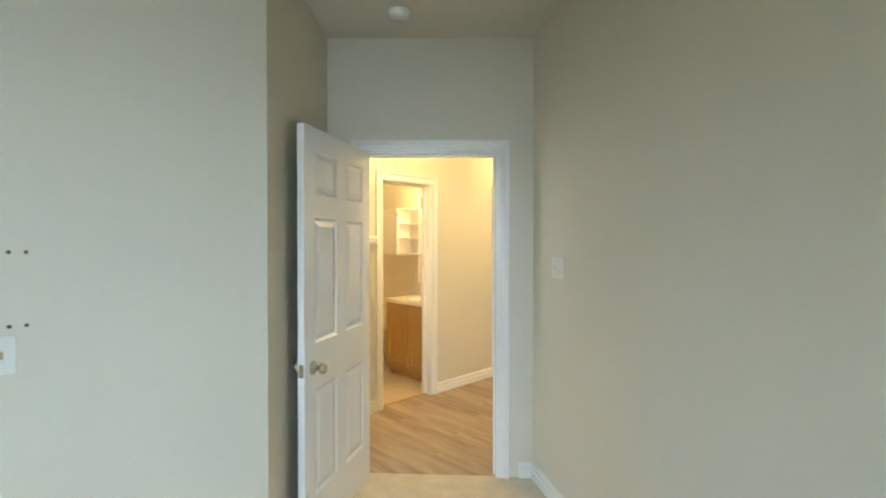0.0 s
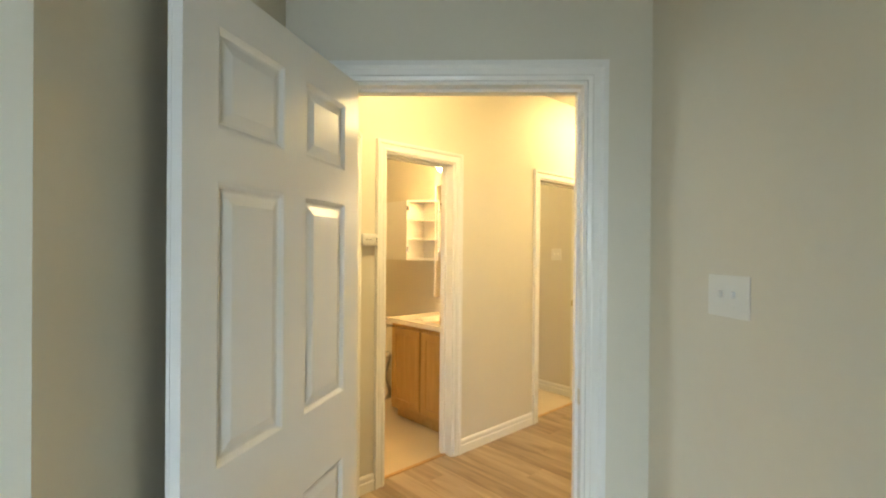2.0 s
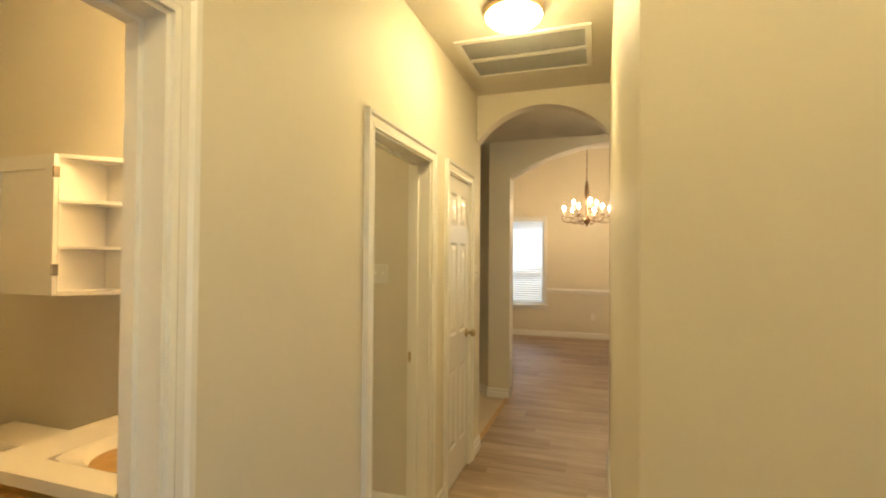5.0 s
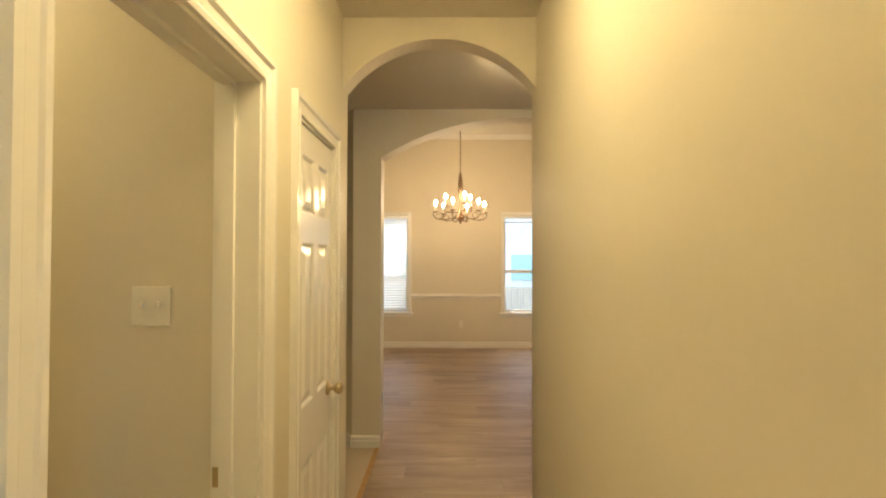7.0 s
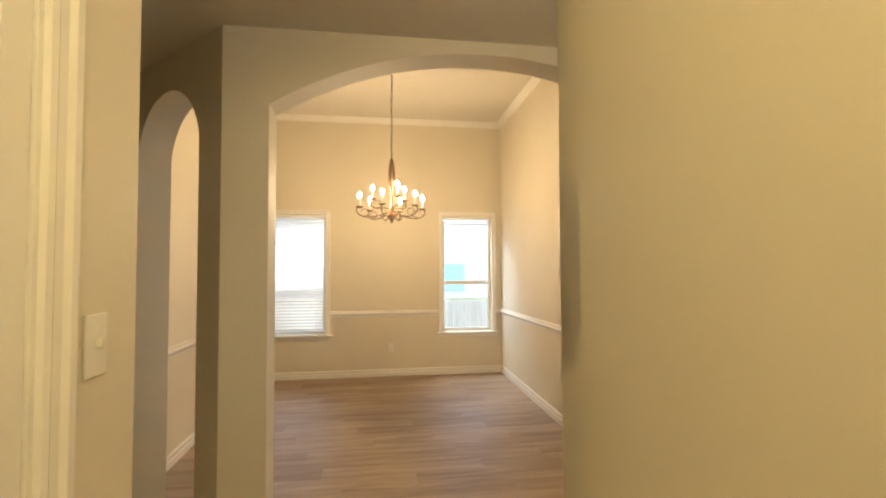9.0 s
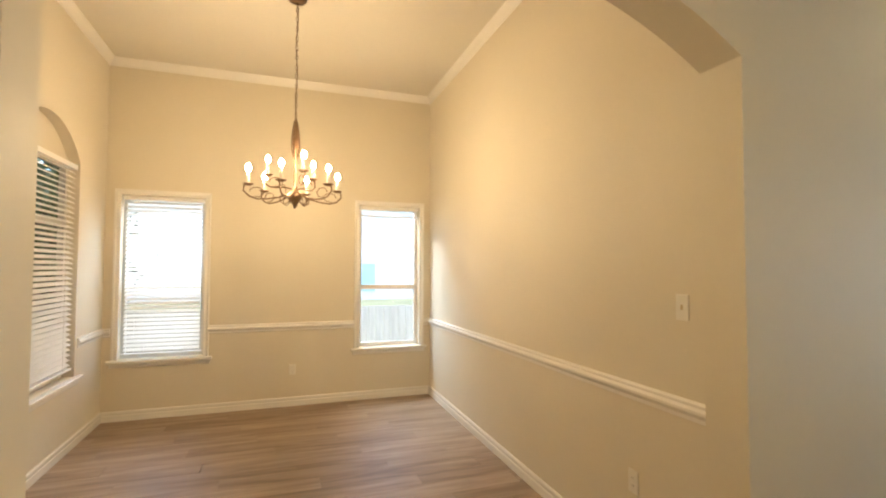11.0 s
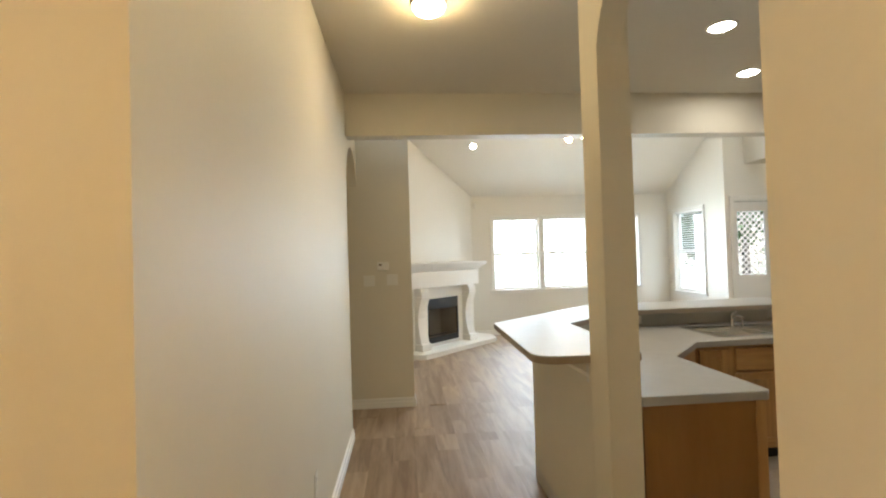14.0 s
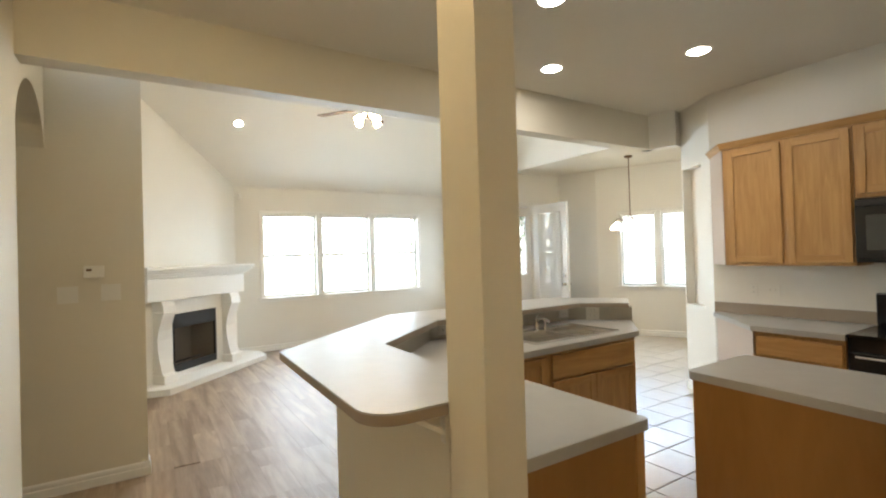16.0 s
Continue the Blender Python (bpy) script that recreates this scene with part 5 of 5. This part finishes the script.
part("rod", tube(bmesh.new(), [(0, -0.003, 0), (0, -1.607, 0)], 0.0125, 12), M_NICKEL, ob, smooth=True)
for y, rx in ((-0.002, 90), (-1.608, -90)):
    bm = turned(bmesh.new(), [(0, 0), (0.045, 0), (0.042, 0.012), (0.018, 0.025), (0, 0.025)], 18)
    part("flange", bm, M_NICKEL, ob, smooth=True, m=pose(0, y, 0, rx, 0, 0))
ob = thing("bathroom_cabinet", pose(-1.50, -2.145, 1.345), "white wall cabinet with a panelled door and open corner shelves", "cabinet")
for nm, q in (("side_panel", (0, 0.016, 0, 0.565)), ("side_panel", (0.36, 0.376, 0, 0.565)), ("bottom_panel", (0.0161, 0.3599, 0, 0.016)), ("top_panel", (0.0161, 0.3599, 0.549, 0.565))):
    part(nm, boxed(q[0], -0.20, q[2], q[1], 0.0, q[3]), M_TRIM, ob)
part("back_panel", boxed(0.0161, -0.008, 0.0161, 0.3599, -0.002, 0.5489), M_TRIM, ob)
part("back_panel", boxed(0.3761, -0.008, 0.0161, 0.585, -0.001, 0.5489), M_TRIM, ob)
for z, h in ((0.0, 0.016), (0.185, 0.012), (0.37, 0.012), (0.549, 0.016)):
    part("corner_shelf", prism(bmesh.new(), [(0.3761, -0.20), (0.594, -0.0085), (0.594, -0.0005), (0.5851, -0.0005), (0.5851, -0.0085), (0.3761, -0.0085)] if 0.1 < z < 0.5 else [(0.3761, -0.20), (0.60, -0.001), (0.3761, -0.001)], z, z + h), M_TRIM, ob)
bm = bmesh.new()
for x0, x1, z0, z1 in ((0.002, 0.05, 0.002, 0.563), (0.325, 0.374, 0.002, 0.563), (0.05, 0.325, 0.002, 0.06), (0.05, 0.325, 0.505, 0.563)):
    box(bm, x0, -0.218, z0, x1, -0.201, z1)
d = part("door", bm, M_TRIM, ob)
part("panel", boxed(0.05, -0.212, 0.06, 0.325, -0.205, 0.505), M_TRIM, d)
part("handle", turned(bmesh.new(), [(0, 0), (0.008, 0), (0.006, 0.012), (0.011, 0.02), (0, 0.025)], 12), M_NICKEL, d, smooth=True, m=pose(0.03, -0.218, 0.28, 90, 0, 0))
for z in (0.08, 0.47):
    part("hinge", boxed(0.366, -0.2195, z, 0.378, -0.198, z + 0.045), M_NICKEL, d)


# ---- switches, sockets, small fittings ----


def plate(name, m, label, gangs=1, kind="toggle", w=0.07):
    """A wall plate; the face looks along -y, x to the side."""
    W = w + 0.046 * (gangs - 1)
    ob = thing(name, m, label, "switch" if kind != "socket" else "socket")
    part("plate", boxed(-W / 2, -0.006, -0.058, W / 2, -0.0005, 0.058, 0.002), M_PLATE, ob)
    for g in range(gangs):
        x = (g - (gangs - 1) / 2) * 0.046
        if kind == "toggle":
            part("toggle", boxed(x - 0.005, -0.018, -0.004, x + 0.005, -0.006, 0.014, 0.001), M_PLATE, ob)
            for z in (-0.03, 0.03):
                part("screw", turned(bmesh.new(), [(0, 0), (0.003, 0), (0.002, 0.001), (0, 0.001)], 8), M_PLATE, ob, m=pose(x, -0.006, z, 90, 0, 0))
        elif kind == "socket":
            for z in (-0.02, 0.02):
                o = part("outlet_face", boxed(x - 0.016, -0.008, z - 0.014, x + 0.016, -0.006, z + 0.014, 0.001), M_PLATE, ob)
                for dx in (-0.006, 0.006):
                    part("slot", boxed(x + dx - 0.001, -0.0085, z - 0.004, x + dx + 0.001, -0.008, z + 0.006), M_DULLBLACK, o)
        elif kind == "dial":
            part("insert", boxed(x - 0.006, -0.009, -0.012, x + 0.006, -0.006, 0.012, 0.001), M_BRASS, ob)
    return ob


def onwall(p0, p1, a, z):
    m, _ = along(p0, p1)
    return m @ pose(a, 0, z)


plate("light_switch", onwall((1.667, -3.51), (4.6, -5.351), 0.356, 1.342), "cream double toggle switch on the bedroom wall", 2, w=0.10)
plate("light_switch", onwall((-2.5, -1.04), (-0.12, -1.04), 2.148, 1.405), "cream double toggle switch in the utility room", 2)
plate("light_switch", onwall(HL0, HL1, 3.533, 1.39), "cream single toggle switch beside the closet door", 1)
plate("dimmer_switch", onwall((2.385, 5.73), (2.287, 1.63), 3.965, 1.375), "cream wall plate with a small brass dial in the dining room", 1, "dial")
plate("wall_socket", onwall((2.385, 5.73), (2.287, 1.63), 3.635, 0.475), "cream double socket low on the dining wall", 1, "socket")
plate("wall_socket", onwall((-1.03, 5.73), (2.385, 5.73), 1.81, 0.40), "cream double socket low between the dining windows", 1, "socket")
plate("wall_socket", onwall((2.285, 1.44), (5.6, 1.44), 1.60, 0.42), "cream double socket low on the passage wall", 1, "socket")
plate("light_switch", onwall((6.47, 3.2), (6.47, 0.88), 2.115, 1.35), "cream double toggle switch below the thermostat", 2)
plate("blank_plate", onwall((6.47, 3.2), (6.47, 0.88), 1.87, 1.345), "blank cream wall plate beside the switch", 2, "blank")
plate("wall_socket", onwall((1.474, -7.5), (1.474, -5.14), 1.54, 1.145), "white wall plate for a mounted television", 1, "dial")
plate("wall_socket", onwall((4.87, -3.87), (2.85, -3.87), 0.36, 1.14), "white double socket above the kitchen counter", 1, "socket")
plate("light_switch", onwall((4.87, -3.87), (2.85, -3.87), 0.52, 1.14), "white double toggle switch above the kitchen counter", 2)
plate("wall_socket", pose(5.4555, -2.385, 0.97, 0, 0, -91.86) @ pose(0, 0, 0, 0, 90, 0), "white socket on the splash panel behind the sink", 1, "socket")
plate("wall_socket", onwall((5.47, -2.46), (5.07, -2.86), 0.22, 0.97) @ pose(0, -0.012, 0, 0, 90, 0), "white double socket on the splash panel", 2, "socket")
plate("wall_socket", pose(5.4125, -1.06, 0.97, 0, 0, -91.86) @ pose(0, 0, 0, 0, 90, 0), "white socket on the splash panel by the bar corner", 1, "socket")
screws = (1.454, 1.229)
for z in screws:
    for y in (-5.94, -5.90):
        ob = solid("wall_anchor", turned(bmesh.new(), [(0, 0), (0.006, 0), (0.004, 0.003), (0.002, 0.001), (0, 0.001)], 12), M_BRONZE, "small metal screw anchor in the bedroom wall", "screw", group="wall anchors", m=pose(1.474, y, z, 0, 90, 0))
ob = thing("thermostat", onwall((6.47, 3.2), (6.47, 0.88), 2.02, 1.50), "cream wall thermostat with a small dark display", "thermostat")
part("case", boxed(-0.06, -0.03, -0.042, 0.06, -0.001, 0.042, 0.006), M_PLATE, ob)
part("display", boxed(-0.042, -0.0315, 0.004, -0.012, -0.030, 0.022), M_BRONZE, ob, "small brown display")
ob = thing("alarm_sounder", onwall(HL0, HL1, 0.063, 1.51), "white door chime box beside the bathroom door", "alarm")
part("case", boxed(-0.058, -0.045, -0.037, 0.058, -0.001, 0.037, 0.018), M_PLATE, ob)
for k in range(3):
    part("grille_slot", boxed(0.034, -0.0462, -0.012 + 0.009 * k, 0.046, -0.0448, -0.008 + 0.009 * k), M_DULLBLACK, ob)
for k in range(2):
    part("mark", boxed(-0.036 + 0.024 * k, -0.0462, -0.002, -0.024 + 0.024 * k, -0.0448, 0.003), M_NICKEL, ob)
ob = thing("smoke_alarm", pose(1.33, -4.32, H1), "round white smoke alarm on the bedroom ceiling", "smoke alarm")
part("base", turned(bmesh.new(), [(0, -0.001), (0.068, -0.001), (0.068, -0.012), (0, -0.012)], 28), M_TRIM, ob, smooth=True)
part("cover", turned(bmesh.new(), [(0.060, -0.013), (0.058, -0.03), (0.045, -0.042), (0, -0.045)], 28), M_TRIM, ob, smooth=True)
ob = thing("corner_sensor", pose(10.70, -0.46, 2.60, 0, 0, 45), "small white corner sensor near the living room ceiling", "sensor")
part("case", boxed(-0.03, -0.03, -0.05, 0.03, 0.012, 0.05, 0.008), M_TRIM, ob)
ob = thing("return_air_grille", pose(0.10, -1.02, H1), "white slatted return air grille in the hall ceiling", "vent")
bm = bmesh.new()
for x0, y0, x1, y1 in ((0, 0, 0.77, 0.035), (0, 0.545, 0.77, 0.58), (0, 0.035, 0.035, 0.545), (0.735, 0.035, 0.77, 0.545), (0.035, 0.275, 0.735, 0.305)):
    box(bm, x0, y0, -0.014, x1, y1, -0.001, 0.002)
part("frame", bm, M_TRIM, ob)
# no hole in the ceiling: this sheet's black stands for the duct's shade
part("backing", boxed(0.035, 0.035, -0.003, 0.735, 0.545, -0.001), M_DULLBLACK, ob, "black sheet painted for the shade inside the duct")
me = mesh_of("slat", boxed(0.035, -0.008, -0.001, 0.735, 0.008, 0.001), M_TRIM)
for k in range(24):
    y = 0.046 + 0.0212 * k
    if abs(y - 0.29) > 0.02:
        s = new("slat", me)
        s.parent, s.matrix_basis = ob, pose(0, y, -0.008, 35, 0, 0)
solid("door_stop_spring", tube(bmesh.new(), [(0.004 * math.cos(k * 1.2), 0.004 * math.sin(k * 1.2), 0.001 * k) for k in range(60)], 0.0015, 5), M_NICKEL, "small spring door stop on the baseboard", "door stop", m=pose(0.016, -0.95, 0.05, 0, 90, 0))

# ---- niche beside the kitchen ----
m, _ = along(NI0, NI1)
solid("wall_niche_back", boxed(0.01, 0.09, 0.915, 0.43, 0.10, 2.415), M_LIV, "back of the art niche", "wall", "structure", m=m)

# ---- outside ----
fence = thing("garden_fence", pose(-14, 9, -0.25), "low weathered board fence behind the lawn", "fence")
me = mesh_of("fence_board", boxed(0, 0, 0, 0.135, 0.02, 1.06), M_FENCEPALE)
for k in range(200):
    s = new("fence_board", me)
    s.parent, s.matrix_basis = fence, pose(k * 0.145, 0, 0)
house = thing("neighbour_house", pose(-4, 26, -0.25), "pale two-storey neighbouring house with a grey shingle roof", "house")
part("wall", boxed(-4, 0, 0, 12, 8, 6.2), M_BRICKW, house)
part("roof", upright(bmesh.new(), [(-4.5, 6.2), (12.5, 6.2), (8.5, 8.4), (-0.5, 8.4)], -0.5, 8.5), M_SHINGLE, house)
for x in (1.8, 8.4):
    w = part("window", boxed(x, -0.05, 0.45, x + 1.36, -0.001, 1.95), M_TEAL, house, "pale teal window screen")
lat = thing("patio_lattice", pose(11.2, -5.75, -0.25, 0, 0, -90), "diagonal wooden lattice screen on the patio", "lattice")
bm = bmesh.new()
for x0, x1, z0, z1 in ((0, 0.05, 0, 3.0), (2.95, 3.0, 0, 3.0), (0.05, 2.95, 2.9, 3.0), (0.05, 2.95, 0.0, 0.1)):
    box(bm, x0, 0, z0, x1, 0.05, z1)
part("frame", bm, M_FENCE, lat)
for sgn, y in ((1, 0.012), (-1, 0.026)):
    for k in range(42):
        c = (-2.75 if sgn > 0 else 0.1) + k * 0.135
        bm = bmesh.new()
        lo, hi = (0.06, 2.94), (0.1, 2.9)
        x0, x1 = c, c + sgn * 2.8
        za, zb = hi[0], hi[1]
        pts = []
        for x, z in ((x0, za), (x1, zb)):
            pts.append((x, z))
        (xa, z1), (xb, z2) = pts
        t0 = max(0, min(1, ((lo[0] if sgn > 0 else lo[1]) - xa) / (xb - xa)))
        t1 = max(0, min(1, ((lo[1] if sgn > 0 else lo[0]) - xa) / (xb - xa)))
        if t1 - t0 < 0.03:
            continue
        p, q = (xa + (xb - xa) * t0, z1 + (z2 - z1) * t0), (xa + (xb - xa) * t1, z1 + (z2 - z1) * t1)
        upright(bm, [(p[0] - 0.02, p[1]), (p[0] + 0.02, p[1]), (q[0] + 0.02, q[1]), (q[0] - 0.02, q[1])], y, y + 0.01)
        part("lattice_strip", bm, M_FENCE, lat)


def tree(x, y, h, seed):
    rnd = random.Random(seed)
    ob = thing("garden_tree", pose(x, y, -0.25), "leafy green garden tree beyond the windows", "tree", "garden trees")
    bm = bmesh.new()
    turned(bm, [(0, 0), (0.16, 0), (0.11, h * 0.3), (0.07, h * 0.55), (0.02, h * 0.8), (0, h * 0.8)], 10)
    tips = []
    for k in range(9):
        a, z = k * 2.4, h * (0.35 + 0.05 * k)
        e = (math.cos(a) * h * 0.25, math.sin(a) * h * 0.25, z + h * 0.18)
        tube(bm, [(0, 0, z), (e[0] * 0.5, e[1] * 0.5, z + h * 0.08), e], 0.03, 6)
        tips += [e, (e[0] * 0.6, e[1] * 0.6, e[2] - 0.1)]
    part("trunk", bm, M_BARK, ob)
    vs, fs = [], []
    for k in range(2600):
        c = rnd.choice(tips)
        p = Vector((rnd.gauss(c[0], h * 0.09), rnd.gauss(c[1], h * 0.09), rnd.gauss(c[2], h * 0.08)))
        u = Vector((rnd.uniform(-1, 1), rnd.uniform(-1, 1), rnd.uniform(-1, 1))).normalized() * 0.08
        v = u.orthogonal().normalized() * 0.045
        n = len(vs)
        vs += [p - u, p + v, p + u, p - v]
        fs.append((n, n + 1, n + 2, n + 3))
    me = bpy.data.meshes.new("crown")
    me.from_pydata([tuple(v) for v in vs], [], fs)
    me.materials.append(M_LEAF)
    cr = new("crown", me)
    cr.parent = ob


tree(14.5, -9.0, 4.5, 1)
tree(17.0, -3.5, 6.0, 2)
tree(12.6, -6.4, 4.0, 3)
tree(-2.55, 7.5, 3.4, 4)

# ---- floor boards and tiles, piece by piece ----
floor = bpy.data.objects["floor"]
boards = tagged(new("floor_boards"), "brown wood-look vinyl plank floor, boards laid across the hall", "floor", kind="structure")
PW, PL = 0.18, 1.22
plank_mesh = {}


def plank(x0, x1, y0, y1):
    key = (round(x1 - x0, 2), round(y1 - y0, 2))
    if key not in plank_mesh:
        w, d = x1 - x0, y1 - y0
        bm = bmesh.new()
        r = [[bm.verts.new(c) for c in ((i, i, z), (w - i, i, z), (w - i, d - i, z), (i, d - i, z))] for i, z in ((0.0, -0.011), (0.0, -0.0005), (0.0005, 0.0))]
        for a, b in zip(r, r[1:]):
            for k in range(4):
                bm.faces.new((a[k], a[(k + 1) % 4], b[(k + 1) % 4], b[k]))
        bm.faces.new(r[-1])
        plank_mesh[key] = mesh_of("plank", bm, M_PLANK)
    ob = new("plank", plank_mesh[key])
    ob.parent, ob.matrix_basis = boards, pose(x0, y0, 0)


def board_rows(x0, x1, y0, y1):
    g = 0.0003
    k0 = math.floor(y0 / PW)
    for k in range(k0, math.ceil(y1 / PW)):
        a, b = max(y0, k * PW), min(y1, (k + 1) * PW)
        if b - a < 0.02:
            continue
        off = (k * 0.4373) % 1 * PL
        n0 = math.floor((x0 - off) / PL)
        for n in range(n0, math.ceil((x1 - off) / PL)):
            c, d = max(x0, off + n * PL), min(x1, off + (n + 1) * PL)
            if d - c > 0.03:
                plank(c + g, d - g, a + g, b - g)


board_rows(-0.06, 0.98, -2.82, 0.0)
board_rows(-0.03, 2.36, 0.0, 1.535)
board_rows(-1.03, 2.36, 1.535, 5.73)
board_rows(2.36, 5.60, 0.0, 1.44)
board_rows(5.60, 6.46, 0.0, 3.2)
board_rows(6.46, 10.78, 0.0, 1.7)
board_rows(4.62, 10.78, -0.95, 0.0)
board_rows(5.50, 10.78, -2.845, -0.95)
board_rows(6.225, 10.78, -4.55, -2.845)
for a, b in ((-2.82, -3.0), (-3.0, -3.18), (-3.18, -3.36), (-3.36, -3.54), (-3.54, -3.72), (-3.72, -3.90), (-3.90, -4.08), (-4.08, -4.26), (-4.26, -4.44)):
    lo = max(-0.06, 0.0 - 3.63 - (a + b) / 2 - 0.12)
    hi = min(1.75, 5.10 + (a + b) / 2)
    lo = max(lo, -3.63 - a - 0.05)
    lo, hi = max(-0.06, lo - 0.2), hi + 0.2
    if hi - lo > 0.05:
        board_rows(lo, min(hi, 1.72), b, a)
tiles = tagged(new("floor_tiles"), "pale beige square kitchen floor tiles with dark grout", "floor", kind="structure")
TS = 0.335
bm = bmesh.new()
w = TS - 0.008
r = [[bm.verts.new(c) for c in ((i, i, z), (w - i, i, z), (w - i, w - i, z), (i, w - i, z))] for i, z in ((0.0, -0.011), (0.0, -0.001), (0.002, 0.002))]
for a, b in zip(r, r[1:]):
    for k in range(4):
        bm.faces.new((a[k], a[(k + 1) % 4], b[(k + 1) % 4], b[k]))
bm.faces.new(r[-1])
tile_mesh = mesh_of("tile", bm, M_TILE)
for i in range(24):
    for j in range(21):
        x, y = 2.2 + i * TS, -7.2 + j * TS
        if (x > 5.15 and y > -3.05) or (x > 6.2 and y > -4.85) or (x < 3.3 and y < -3.9) or y > -0.2 or x > 9.0 or (x < 5.0 and y < -3.9):
            continue
        s = new("tile", tile_mesh)
        s.parent, s.matrix_basis = tiles, pose(x, y, 0)
slab("floor_grout", [(1.6, -3.86), (1.6, -0.08), (5.45, -0.08), (5.45, -2.845), (6.22, -2.845), (6.22, -4.55), (9.1, -4.55), (9.1, -7.2), (5.1, -7.2), (5.1, -3.86)], -0.0115, -0.004, M_GROUT, "grey-brown grout between the kitchen tiles", "floor")
slab("floor_transition", rect(-0.05, 0.06, -0.015, 1.44), -0.01, 0.006, M_OAKX, "wooden transition strip between boards and entry tile", "trim")
slab("floor_transition_1", rect(-0.075, -1.85, -0.05, -1.11), -0.01, 0.006, M_OAKX, "wooden transition strip at the utility room door", "trim")
slab("floor_transition_2", rect(-0.075, -3.445, -0.05, -2.835), -0.01, 0.006, M_OAKX, "wooden transition strip at the bathroom door", "trim")
